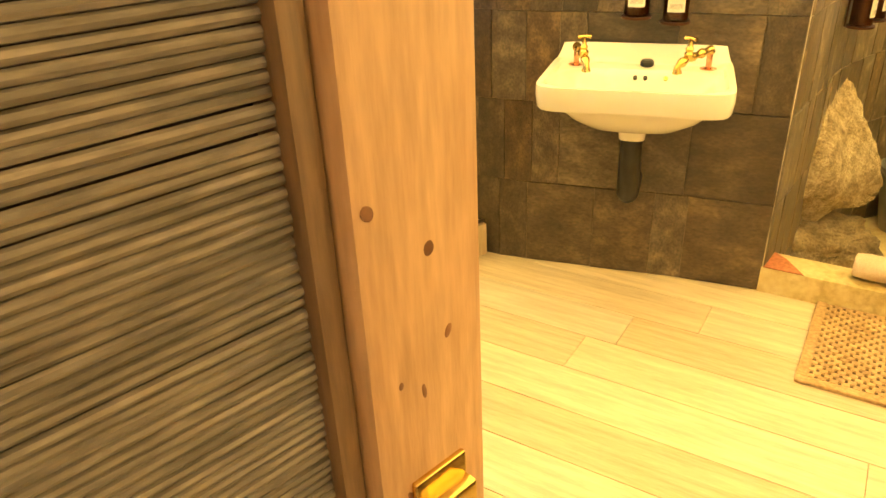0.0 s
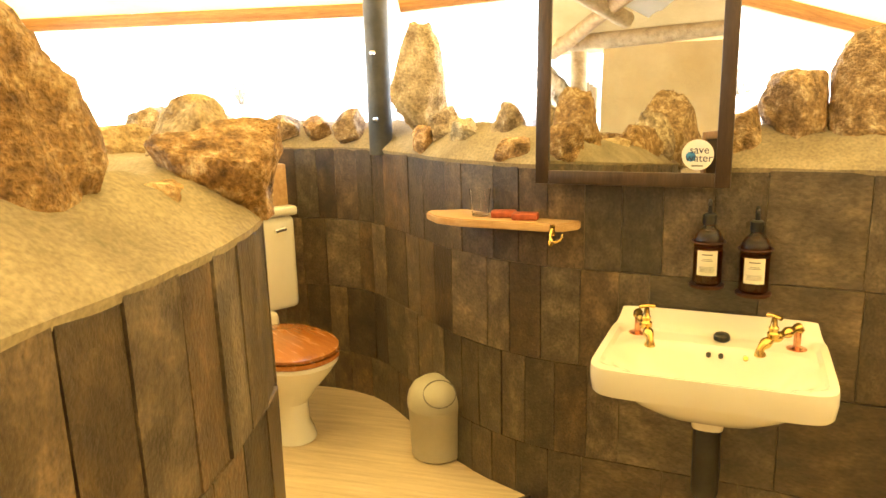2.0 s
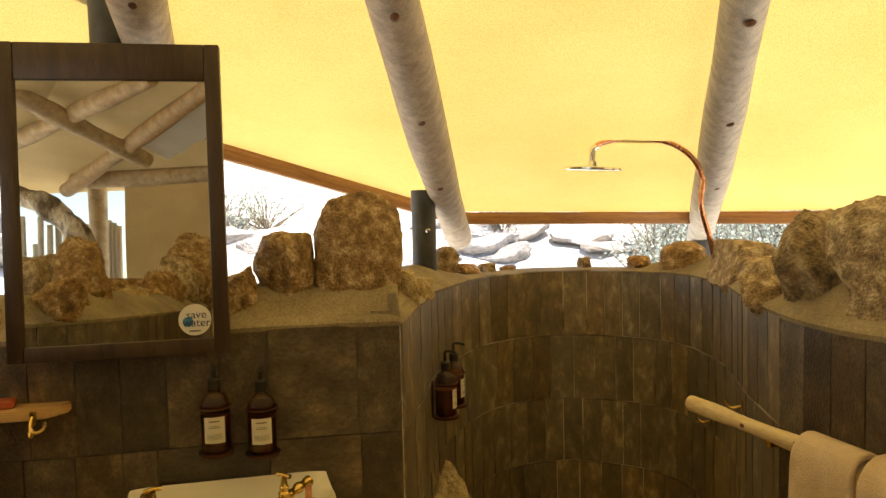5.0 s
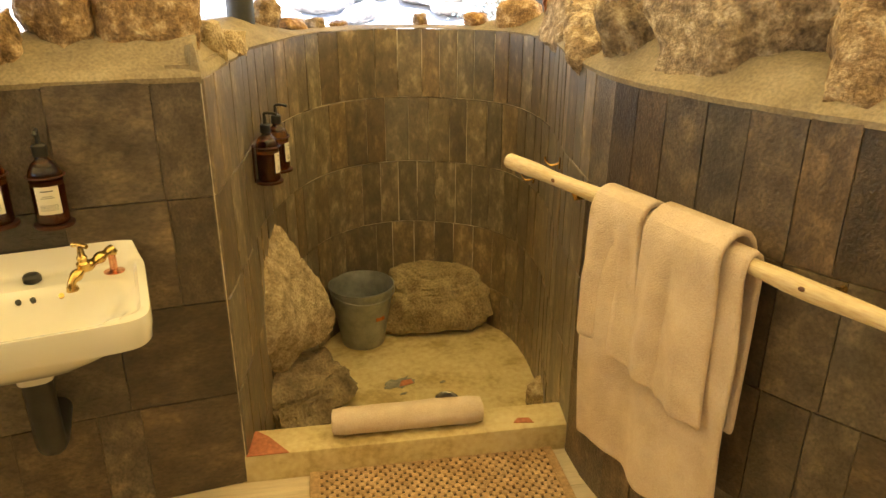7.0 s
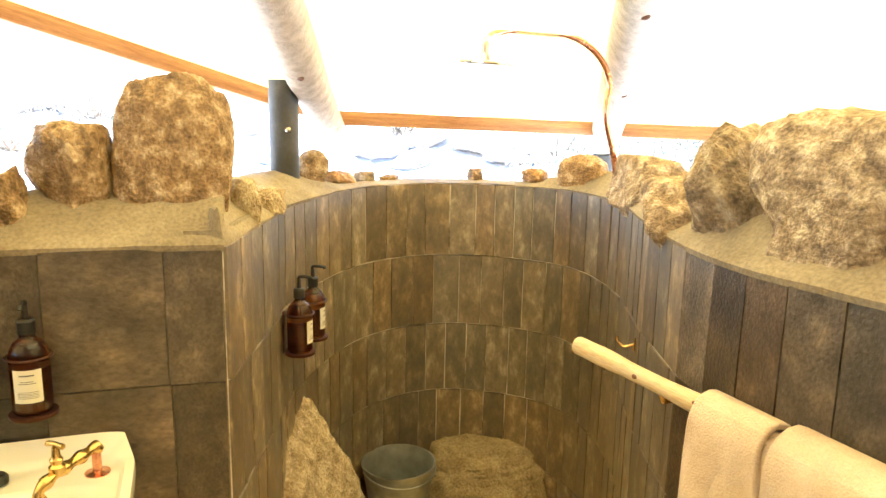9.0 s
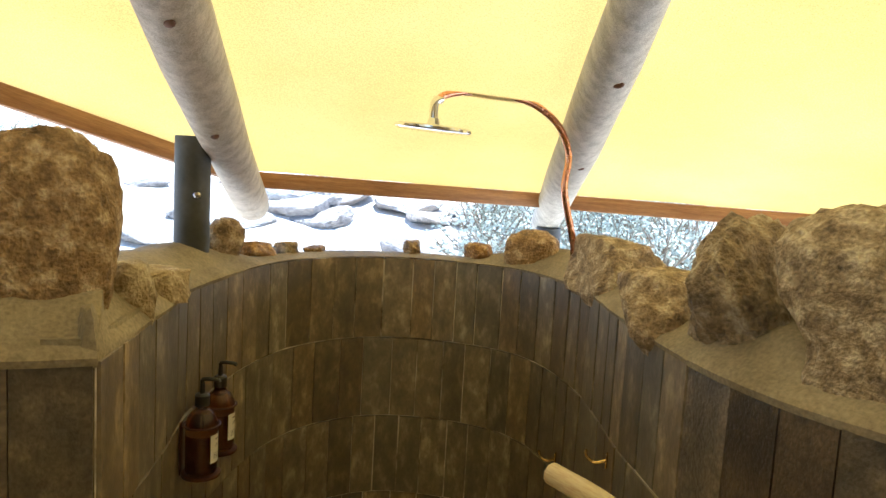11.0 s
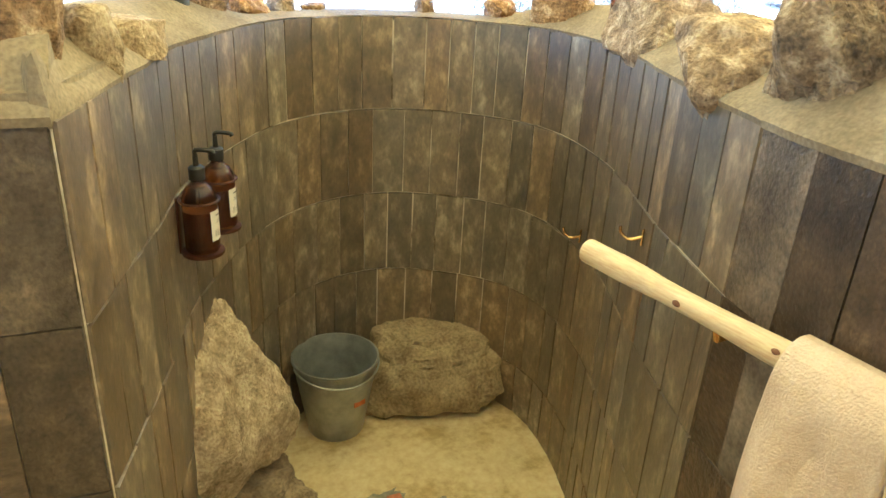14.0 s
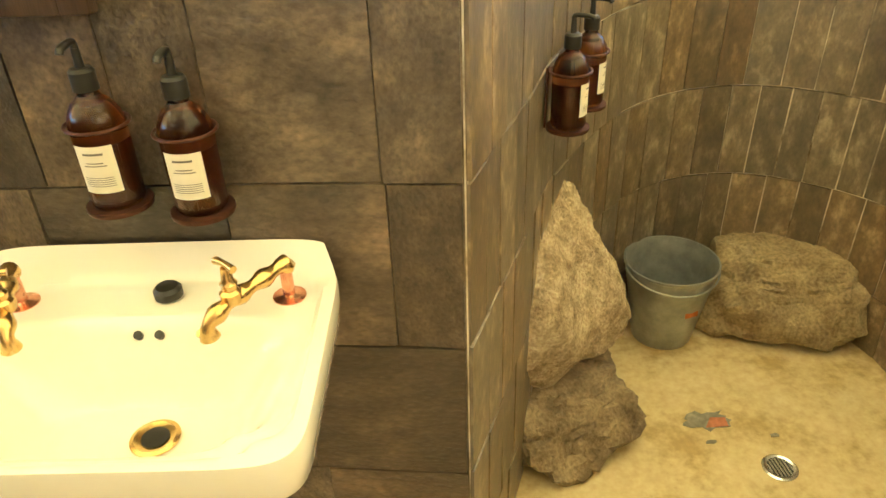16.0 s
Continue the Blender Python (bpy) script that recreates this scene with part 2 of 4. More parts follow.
def box(bm, sx, sy, sz, m=None, bevel=0.0, seg=2):
    r = bmesh.ops.create_cube(bm, size=1, matrix=(m or Matrix()) @ Matrix.Diagonal((sx, sy, sz, 1)))
    if bevel:
        es = list({e for v in r["verts"] for e in v.link_edges})
        bmesh.ops.bevel(bm, geom=es, offset=bevel, segments=seg, affect="EDGES", profile=0.5)
    return bm


def boxed(sx, sy, sz, m=None, bevel=0.004, seg=2):
    return box(bmesh.new(), sx, sy, sz, m, bevel, seg)


def lathe(profile, seg=32, bm=None, m=None, squash=1.0):
    bm = bm or bmesh.new()
    m = m or Matrix()
    rings = []
    for r, z in profile:
        rings.append([bm.verts.new(m @ Vector((max(r, 1e-4) * math.cos(2 * math.pi * i / seg),
                                               squash * max(r, 1e-4) * math.sin(2 * math.pi * i / seg), z))) for i in range(seg)])
    for a, b in zip(rings, rings[1:]):
        for i in range(seg):
            bm.faces.new((a[i], a[(i + 1) % seg], b[(i + 1) % seg], b[i]))
    bm.faces.new(rings[0][::-1])
    bm.faces.new(rings[-1])
    return bm


def smooth_path(pts, n):
    """n+1 points evenly along a Catmull-Rom curve through pts."""
    p = [Vector(q) for q in pts]
    p = [p[0] * 2 - p[1], *p, p[-1] * 2 - p[-2]]
    dense = []
    for i in range(1, len(p) - 2):
        for k in range(24):
            t = k / 24
            a, b, c, d = p[i - 1:i + 3]
            dense.append(0.5 * (2 * b + (c - a) * t + (2 * a - 5 * b + 4 * c - d) * t * t + (3 * b - a - 3 * c + d) * t ** 3))
    dense.append(p[-2])
    cum = [0.0]
    for a, b in zip(dense, dense[1:]):
        cum.append(cum[-1] + (b - a).length)
    out, j = [], 0
    for i in range(n + 1):
        s = cum[-1] * i / n
        while j < len(cum) - 2 and cum[j + 1] < s:
            j += 1
        f = (s - cum[j]) / max(cum[j + 1] - cum[j], 1e-9)
        out.append(dense[j].lerp(dense[j + 1], min(max(f, 0), 1)))
    return out


def tube(pts, radius, seg=12, bm=None, rough=0.0, cap=True):
    """A round bar along pts; radius is one number or one for each point."""
    bm = bm or bmesh.new()
    pts = [Vector(p) for p in pts]
    rad = radius if isinstance(radius, (list, tuple)) else [radius] * len(pts)
    up = Vector((0, 0, 1))
    rings, side = [], None
    for i, p in enumerate(pts):
        d = (pts[min(i + 1, len(pts) - 1)] - pts[max(i - 1, 0)]).normalized()
        if side is None:
            side = d.cross(up if abs(d.z) < 0.95 else Vector((1, 0, 0))).normalized()
        side = (side - d * side.dot(d)).normalized()
        other = d.cross(side)
        ring = []
        for k in range(seg):
            a = 2 * math.pi * k / seg
            v = side * math.cos(a) + other * math.sin(a)
            q = p + v * rad[i]
            if rough:
                q += v * noise.noise(q * 9) * rough
            ring.append(bm.verts.new(q))
        rings.append(ring)
    for a, b in zip(rings, rings[1:]):
        for k in range(seg):
            bm.faces.new((a[k], a[(k + 1) % seg], b[(k + 1) % seg], b[k]))
    if cap:
        bm.faces.new(rings[0][::-1])
        bm.faces.new(rings[-1])
    return bm


def line(a, b, n):
    return [Vector(a).lerp(Vector(b), i / n) for i in range(n + 1)]


def rock_mesh(seed, sx, sy, sz, cuts=9, detail=4, rough=0.06, point=0.0):
    """A broken boulder: a ball cut by planes, then roughened. Its base is at z = 0."""
    rnd = random.Random(seed)
    bm = bmesh.new()
    bmesh.ops.create_icosphere(bm, subdivisions=detail, radius=1)
    planes = []
    for _ in range(cuts):
        d = Vector((rnd.gauss(0, 1), rnd.gauss(0, 1), rnd.gauss(0, 0.7))).normalized()
        planes.append((d, rnd.uniform(0.55, 0.82)))
    off = Vector((rnd.uniform(-50, 50), rnd.uniform(-50, 50), 0))
    for v in bm.verts:
        p = Vector([math.copysign(abs(c) ** 0.62, c) for c in v.co])
        p *= 0.86
        for d, h in planes:
            k = p.dot(d)
            if k > h:
                p -= d * (k - h) * 0.92
        f = noise.fractal(p * 1.6 + off, 0.8, 2.0, 4) * rough * 2.0 + noise.fractal(p * 7 + off, 0.7, 2.0, 3) * rough * 0.55 + noise.ridged_multi_fractal(p * 3.2 + off, 0.9, 2.1, 3, 1.0, 2.0) * rough * 0.35
        p += p.normalized() * f
        if point:
            k = 1 - point * max(0, p.z + 0.2)
            p.x, p.y = p.x * k, p.y * k
        v.co = p
    xs = [[v.co[i] for v in bm.verts] for i in range(3)]
    lo, hi = [min(q) for q in xs], [max(q) for q in xs]
    for v in bm.verts:
        v.co = Vector(((v.co.x - (lo[0] + hi[0]) / 2) / (hi[0] - lo[0]) * sx, (v.co.y - (lo[1] + hi[1]) / 2) / (hi[1] - lo[1]) * sy,
                       (v.co.z - lo[2]) / (hi[2] - lo[2]) * sz))
    return bm


# ---- plan ----
RIM = 1.295
ROW = 0.318
BASIN_WALL = [(1.2, 2.2), (0.9, 2.262), (0.5, 2.32), (0.16, 2.38), (-0.14, 2.55), (-0.43, 2.83), (-0.68, 3.04), (-1.0, 3.1), (-1.4, 3.0),
              (-1.72, 2.68), (-1.85, 2.2), (-1.85, 1.2)]
SHOWER_WALL = [(1.2, 2.2), (1.36, 2.52), (1.53, 2.86), (1.83, 3.22), (2.1, 3.37), (2.38, 3.35), (2.63, 3.13), (2.71, 2.87), (2.6, 2.5),
               (2.36, 2.1), (2.2, 1.8)]
TOWEL_WALL = [(2.2, 1.8), (2.135, 1.6), (2.12, 1.35), (2.15, 1.05), (2.25, 0.65), (2.35, 0.1), (2.3, -0.6), (2.0, -1.2)]
PRIM = 1.315
PARTITION = [(-0.3, -1.3), (-0.13, -0.5), (-0.05, 0.3), (-0.055, 0.8), (-0.085, 1.05), (-0.14, 1.25), (-0.23, 1.4), (-0.38, 1.52), (-0.65, 1.6),
             (-1.1, 1.6), (-1.85, 1.5)]


def plan(pts, n):
    return smooth_path([(x, y, 0) for x, y in pts], n)


def outward(path, i):
    d = path[min(i + 1, len(path) - 1)] - path[max(i - 1, 0)]
    return Vector((d.y, -d.x, 0)).normalized()


def wall_core(name, pts, side, low, top, thick, n=60, label="", cat="wall"):
    """The cement body behind the tiles; side is +1 or -1, the way in which it is thick."""
    path = plan(pts, n)
    bm = bmesh.new()
    rings = []
    for i, p in enumerate(path):
        o = outward(path, i) * side
        a, b = p + o * 0.001, p + o * thick
        rings.append([bm.verts.new((q.x, q.y, z)) for q, z in ((a, low), (a, top - 0.012), (b, top - 0.012), (b, low))])
    for a, b in zip(rings, rings[1:]):
        for k in range(4):
            bm.faces.new((a[k], a[(k + 1) % 4], b[(k + 1) % 4], b[k]))
    bm.faces.new(rings[0])
    bm.faces.new(rings[-1][::-1])
    return solid(name, bm, M_GROUT, label, cat, kind="structure", smooth=False)


def coping(parent, pts, side, top, thick, rise, n=90, seed=0, taper=0.0, thin=None):
    """The uneven hand-laid cement bed on top of a wall."""
    path = plan(pts, n)
    bm = bmesh.new()
    cols = []
    w = [(-0.004, -0.008), (-0.008, 0.006), (0.004, 0.02), (0.04, 0.045), (0.085, 0.085), (0.14, 0.11), (0.22, 0.1), (thick + 0.02, 0.02), (thick + 0.02, -0.1)]
    for i, p in enumerate(path):
        o = outward(path, i) * side
        row = []
        for k, (d, h) in enumerate(w):
            grow = min(1.0, 0.08 + i / n / taper) if taper else 1.0
            low = 1.0
            if thin:
                e = max(0.0, min(1.0, (i / n - thin[0]) / 0.08, (thin[1] - i / n) / 0.08))
                low = 1 - 0.85 * e
                grow *= 1 - 0.55 * e
            q = p + o * d * grow
            nz = noise.noise(Vector((q.x * 5, q.y * 5, seed))) * 0.5 + noise.noise(Vector((q.x * 16, q.y * 16, seed))) * 0.22
            z = top + h * rise * low + (nz * 0.045 * rise * low if 2 < k < 8 else nz * 0.008)
            row.append(bm.verts.new((q.x, q.y, z)))
        cols.append(row)
    for a, b in zip(cols, cols[1:]):
        for k in range(len(w) - 1):
            bm.faces.new((a[k], a[k + 1], b[k + 1], b[k]))
    bm.faces.new(cols[0])
    bm.faces.new(cols[-1][::-1])
    return part("coping", bm, M_CEMENT, parent, "rough hand-laid sandy cement bed")


# ---- ground and outside ----
bm = bmesh.new()
bmesh.ops.create_grid(bm, x_segments=120, y_segments=120, size=1)
for v in bm.verts:
    x, y = v.co.x, v.co.y
    v.co.x, v.co.y = math.copysign(abs(x) ** 2.2, x) * 300, math.copysign(abs(y) ** 2.2, y) * 300
    d = max(0, math.hypot(v.co.x - 0.6, v.co.y - 1.2) - 4.2)
    hill = 5.5 * (1 - math.exp(-d * 0.05)) + 0.22 * noise.noise(Vector((v.co.x, v.co.y, 0)) * 0.6) * min(1, d)
    away = max(0.0, min(1.0, (v.co.y + 0.25 * v.co.x) / 6))
    v.co.z = -0.45 + hill * (0.3 + 0.7 * away)
solid("ground", bm, M_SAND, "bright bare sandy ground rising behind the shelter", "ground", kind="structure")

rnd = random.Random(5)
OUT_ROCKS = [solid("boulder", rock_mesh(40 + i, 1, 0.9, 0.75, detail=3), M_ROCKOUT, "sunlit granite boulder on the rocky slope", "rock",
                   "boulders outside") for i in range(5)]


def hill_at(x, y):
    d = max(0, math.hypot(x - 0.6, y - 1.2) - 4.2)
    hill = 5.5 * (1 - math.exp(-d * 0.05))
    return -0.45 + hill * (0.3 + 0.7 * max(0.0, min(1.0, (y + 0.25 * x) / 6)))


for i in range(170):
    ang = rnd.uniform(-1.0, 1.25)
    dist = 4.0 + 9 * rnd.random() ** 0.9
    x, y = 0.8 + dist * math.sin(ang), 1.2 + dist * math.cos(ang)
    s = rnd.uniform(0.25, 0.7) * (0.6 + dist * 0.1)
    if ang > 0.75:
        s *= 0.45
    flat = 0.45 if -0.1 < ang < 0.75 else 1.0
    m = pose(x, y, hill_at(x, y) - 0.12 * s, rnd.uniform(-12, 12), rnd.uniform(-12, 12), rnd.uniform(0, 360))
    ob = OUT_ROCKS[i] if i < 5 else copy_thing(OUT_ROCKS[i % 5], m)
    ob.matrix_world = m @ Matrix.Diagonal((s, s * rnd.uniform(0.8, 1.3), s * flat * rnd.uniform(0.7, 1.1), 1))


def bush(seed, size):
    r = random.Random(seed)
    root = thing("bush", Matrix(), "grey-green thorn bush on the slope, leaves coloured as if backlit", "bush", "bushes on the slope")
    stems, leaves = bmesh.new(), bmesh.new()
    for _ in range(26):
        a, e = r.uniform(0, 6.28), r.uniform(0.5, 1.4)
        d = Vector((math.cos(a) * math.cos(e), math.sin(a) * math.cos(e), math.sin(e)))
        ln = size * r.uniform(0.6, 1.0)
        pts = [d * ln * k / 4 + Vector((r.uniform(-.05, .05), r.uniform(-.05, .05), 0)) * size * k / 2 for k in range(5)]
        tube(pts, [0.012 * size * (1 - k / 5) + 0.002 for k in range(5)], 5, stems)
        for _ in range(34):
            p = pts[-1].lerp(pts[1], r.random() * 0.8) + Vector((r.gauss(0, .09), r.gauss(0, .09), r.gauss(0, .09))) * size
            q = Euler((r.uniform(0, 6), r.uniform(0, 6), r.uniform(0, 6))).to_matrix()
            s = 0.025 * size * r.uniform(0.7, 1.5)
            leaves.faces.new([leaves.verts.new(p + q @ Vector(c) * s) for c in ((-.4, 0, 0), (0, -1, .1), (.4, 0, 0), (0, 1, .1))])
    part("stem", stems, M_TWIG, root)
    part("foliage", leaves, M_LEAF, root)
    return root


first = [bush(i, 1.0) for i in range(3)]
for i in range(46):
    ang = rnd.uniform(0.66, 1.3) if i < 38 else rnd.uniform(-0.9, 0.5)
    dist = rnd.uniform(6.5, 12) if i < 38 else rnd.uniform(9, 13)
    x, y = 0.8 + dist * math.sin(ang), 1.2 + dist * math.cos(ang)
    m = pose(x, y, hill_at(x, y) - 0.05, 0, 0, rnd.uniform(0, 360))
    ob = first[i] if i < 3 else copy_thing(first[i % 3], m)
    s = rnd.uniform(0.7, 1.3)
    ob.matrix_world = m @ Matrix.Diagonal((s, s, s, 1))

# ---- floors ----
PLATFORM = 0.15


def slab(pts, low, top):
    bm = bmesh.new()
    lo = [bm.verts.new((p[0], p[1], low)) for p in pts]
    hi = [bm.verts.new((p[0], p[1], top)) for p in pts]
    n = len(pts)
    for i in range(n):
        bm.faces.new((lo[i], lo[(i + 1) % n], hi[(i + 1) % n], hi[i]))
    bm.faces.new(hi)
    bm.faces.new(lo[::-1])
    return bm


edge_a, edge_b = Vector((0.155, 2.37)), Vector((-0.42, 1.74))
outline = [(p.x, p.y) for p in plan(BASIN_WALL, 60) if p.x < 0.15 and p.y > 1.75]
platform = solid("platform", slab([(edge_a.x, edge_a.y)] + outline + [(-1.85, 1.5), (edge_b.x, edge_b.y)], 0, PLATFORM - 0.004), M_FLOOR,
                 "raised step covered in pale limed wood", "step", kind="structure", smooth=False)
mid, ang = (edge_a + edge_b) / 2, math.degrees(math.atan2(edge_a.y - edge_b.y, edge_a.x - edge_b.x))
part("nosing", boxed((edge_a - edge_b).length, 0.014, 0.012, pose(mid.x, mid.y, PLATFORM + 0.002, 0, 0, ang), 0.003), M_NOSE, platform, "dark step edge strip")
part("riser", boxed((edge_a - edge_b).length, 0.012, PLATFORM - 0.012, pose(mid.x + 0.006, mid.y - 0.006, PLATFORM / 2 - 0.004, 0, 0, ang), 0.002), M_FLOOR, platform)

solid("floor", slab([(-2.3, -2.2), (2.7, -2.2), (2.7, 1.6), (2.2, 1.8), (1.2, 2.2), (1.2, 2.45), (-2.3, 2.45)], -0.3, -0.014), M_GROUT,
      "cement slab under the pale plank floor", "floor", kind="structure", smooth=False)

# shower floor, below the room's floor
SHF = -0.19
inner = [(p.x, p.y) for p in plan(SHOWER_WALL, 60)]
solid("shower_floor", slab([(1.1, 2.15)] + [(1.12, 2.3)] + inner[1:-1] + [(2.3, 1.85), (2.2, 1.7)], SHF - 0.15, SHF), M_SHFLOOR,
      "worn yellow-cream painted cement shower floor", "floor", kind="structure", smooth=False)

# ---- walls ----
wall_basin = wall_core("wall_basin", BASIN_WALL, 1, -0.1, RIM, 0.3, label="low curved wall clad in upright brown slate tiles")
wall_shower = wall_core("wall_shower", SHOWER_WALL, -1, -0.4, RIM, 0.13, label="curved shower wall clad in upright brown slate tiles")
wall_shower.data.materials[0] = M_GROUTWET
wall_towel = wall_core("wall_towel", TOWEL_WALL, -1, -0.4, RIM, 0.32, label="curved slate-tiled wall behind the towel rail")
wall_partition = wall_core("wall_partition", PARTITION, -1, -0.1, PRIM, 0.3, label="curved low slate-tiled partition wall")
coping(wall_basin, BASIN_WALL, 1, RIM, 0.3, 1.0, 110, 1)
coping(wall_shower, SHOWER_WALL, -1, RIM, 0.3, 0.8, 110, 2, 0.12, (0.27, 0.66))
coping(wall_towel, TOWEL_WALL, -1, RIM, 0.32, 1.0, 90, 3)
coping(wall_partition, PARTITION, -1, PRIM, 0.3, 1.0, 110, 4)
part("fill", slab([(-0.5, -1.3), (-0.3, 0.3), (-0.3, 1.0), (-0.42, 1.28), (-1.1, 1.35), (-1.85, 1.25), (-1.85, -1.3)], 1.0, PRIM + 0.06), M_CEMENT,
     wall_partition, smooth=False)

part("coping_corner", slab([(1.19, 2.212), (1.345, 2.515), (1.25, 2.6), (1.12, 2.5), (1.12, 2.23)], RIM - 0.02, RIM + 0.035), M_CEMENT, wall_basin, smooth=False)

# sill between room and shower
sa, sb = Vector((1.2, 2.2)), Vector((2.2, 1.82))
sang = math.degrees(math.atan2(sb.y - sa.y, sb.x - sa.x))
sm = (sa + sb) / 2
SILL = pose(sm.x, sm.y, 0, 0, 0, sang)
SILLTOP = 0.1
sill = solid("shower_sill", boxed(1.12, 0.14, 0.34, pose(0, 0.065, SILLTOP - 0.17), 0.01), M_SHFLOOR, "low cement sill with peeling cream paint", "sill", kind="structure", m=SILL)


def blob(pts, z, thick=0.003):
    """A thin flake with the given outline."""
    return slab(pts, z, z + thick)


part("peeled_patch", blob([(-0.535, -0.006), (-0.4, -0.006), (-0.47, 0.09), (-0.51, 0.125), (-0.535, 0.12)], SILLTOP - 0.0005), M_TERRA, sill, "bare terracotta patch", smooth=False)
part("peeled_patch", blob([(0.36, 0.03), (0.43, 0.02), (0.42, 0.05), (0.38, 0.055)], SILLTOP - 0.0005), M_TERRA, sill, smooth=False)


def ragged(cx, cy, rx, ry, seed, n=18):
    r = random.Random(seed)
    return [(cx + rx * r.uniform(0.55, 1.1) * math.cos(6.283 * i / n), cy + ry * r.uniform(0.55, 1.1) * math.sin(6.283 * i / n)) for i in range(n)]


shf = thing("floor_patch", pose(2.03, 2.74, SHF), "bare grey and terracotta patch worn into the shower floor", "patch", kind="structure")
part("grey_patch", blob(ragged(0, 0, 0.085, 0.045, 4, 22), 0.0, 0.003), M_PATCH, shf, smooth=False)
part("red_patch", blob([(-0.02, -0.03), (0.05, -0.035), (0.055, 0.0), (0.01, 0.008)], 0.002, 0.003), M_TERRA, shf, smooth=False)
part("chip", blob(ragged(-0.03, -0.085, 0.025, 0.008, 7, 10), 0.0, 0.003), M_PATCH, shf, smooth=False)
part("chip", blob(ragged(0.17, -0.09, 0.018, 0.01, 9, 10), 0.0, 0.003), M_PATCH, shf, smooth=False)
drain = thing("floor_drain", pose(2.15, 2.53, SHF), "round chrome floor drain set in the shower floor", "drain")
part("rim", lathe([(0.05, 0), (0.05, 0.004), (0.044, 0.007), (0.036, 0.005), (0.036, 0.001)], 32), M_CHROME, drain)
bm = bmesh.new()
for k in range(-3, 4):
    box(bm, 0.006, 2 * math.sqrt(max(0.034 ** 2 - (k * 0.01) ** 2, 1e-5)), 0.003, pose(k * 0.01, 0, 0.0035))
part("grate", bm, M_CHROME, drain)
part("cup", lathe([(0.035, 0.0005), (0.035, 0.0015)], 24), M_BLACKPL, drain)

# ---- roof: rafters, eaves, canvas ----
EAVES = [(-3.2, 1.8, 1.9), (-2.4, 3.0, 1.9), (-0.8, 3.48, 1.93), (0.5, 3.2, 1.96), (1.91, 3.62, 1.58), (3.1, 3.28, 1.55), (4.0, 2.3, 1.53), (4.2, 0.4, 1.5),
         (3.9, -1.4, 1.5)]
TOPS = [(-1.6, 0.2, 2.7), (-0.9, 0.3, 2.9), (0.15, 0.3, 2.95), (0.3, 0.3, 2.95), (0.35, 0.3, 2.95), (0.9, 0.2, 2.95), (1.1, 0.1, 2.95), (1.15, -0.1, 2.95), (1.15, -0.4, 2.9)]
for i, (e, t) in enumerate(zip(EAVES, TOPS)):
    if i in (0, 8):
        continue
    e, t = Vector(e), Vector(t)
    shift = Vector(({2: 0.1, 3: 0.09, 4: 0.005, 5: 0.04}.get(i, 0), 0, 0))
    e, t = e + shift, t + shift
    d = (t - e).normalized()
    side = 1 if i % 2 else -1
    bow = Vector((0.012 * side, 0.006, 0.0))
    pts = [e + d * ((-0.26 if i == 5 else -0.03) * (1 - k / 14)) + (t - e) * (k / 14) + bow * math.sin(k / 14 * 6) + Vector((0, 0, -0.035 if i == 5 else -0.1)) for k in range(15)]
    root = solid("rafter", tube(pts, [0.071 + 0.005 * math.sin(k * 0.9 + i) for k in range(15)], 18, rough=0.006), M_LOG,
                 "weathered pale peeled-log rafter under the canvas", "rafter", "log rafters")
    for k in (3, 5, 7):
        q = pts[k] + Vector((0, -0.02, -0.066))
        kb = bmesh.new()
        bmesh.ops.create_icosphere(kb, subdivisions=2, radius=1, matrix=Matrix.Translation(q) @ Matrix.Diagonal((0.012, 0.02, 0.01, 1)))
        part("knot", kb, M_KNOT, root)

bm = bmesh.new()
nu, nv = 12, 10
grid = []
for i in range(len(EAVES) - 1):
    for u in range(nu + (i == len(EAVES) - 2)):
        f = u / nu
        e, t = Vector(EAVES[i]).lerp(Vector(EAVES[i + 1]), f), Vector(TOPS[i]).lerp(Vector(TOPS[i + 1]), f)
        col = []
        for v in range(nv + 1):
            g = v / nv
            sag = -0.05 * math.sin(math.pi * f) * math.sin(math.pi * g)
            col.append(bm.verts.new(e.lerp(t, g) + Vector((0, 0, 0.02 + sag + 0.006 * noise.noise(Vector((i + f, g, 0)) * 4)))))
        grid.append(col)
for a, b in zip(grid, grid[1:]):
    for v in range(nv):
        bm.faces.new((a[v], a[v + 1], b[v + 1], b[v]))
solid("ceiling", bm, M_CANVAS, "taut yellow canvas tent roof glowing with daylight", "ceiling", kind="structure")
for i in range(len(EAVES) - 1):
    a, b = Vector(EAVES[i]), Vector(EAVES[i + 1])
    d = b - a
    m = Matrix.Translation((a + b) / 2 + Vector((0, 0, -0.012))) @ d.to_track_quat("X", "Z").to_matrix().to_4x4()
    bm = boxed(d.length, 0.045, 0.062, None, 0.006)
    solid("eave_beam", bm, M_EAVE, "reddish-brown sawn timber along the canvas edge", "beam", "eave timbers", m=m)

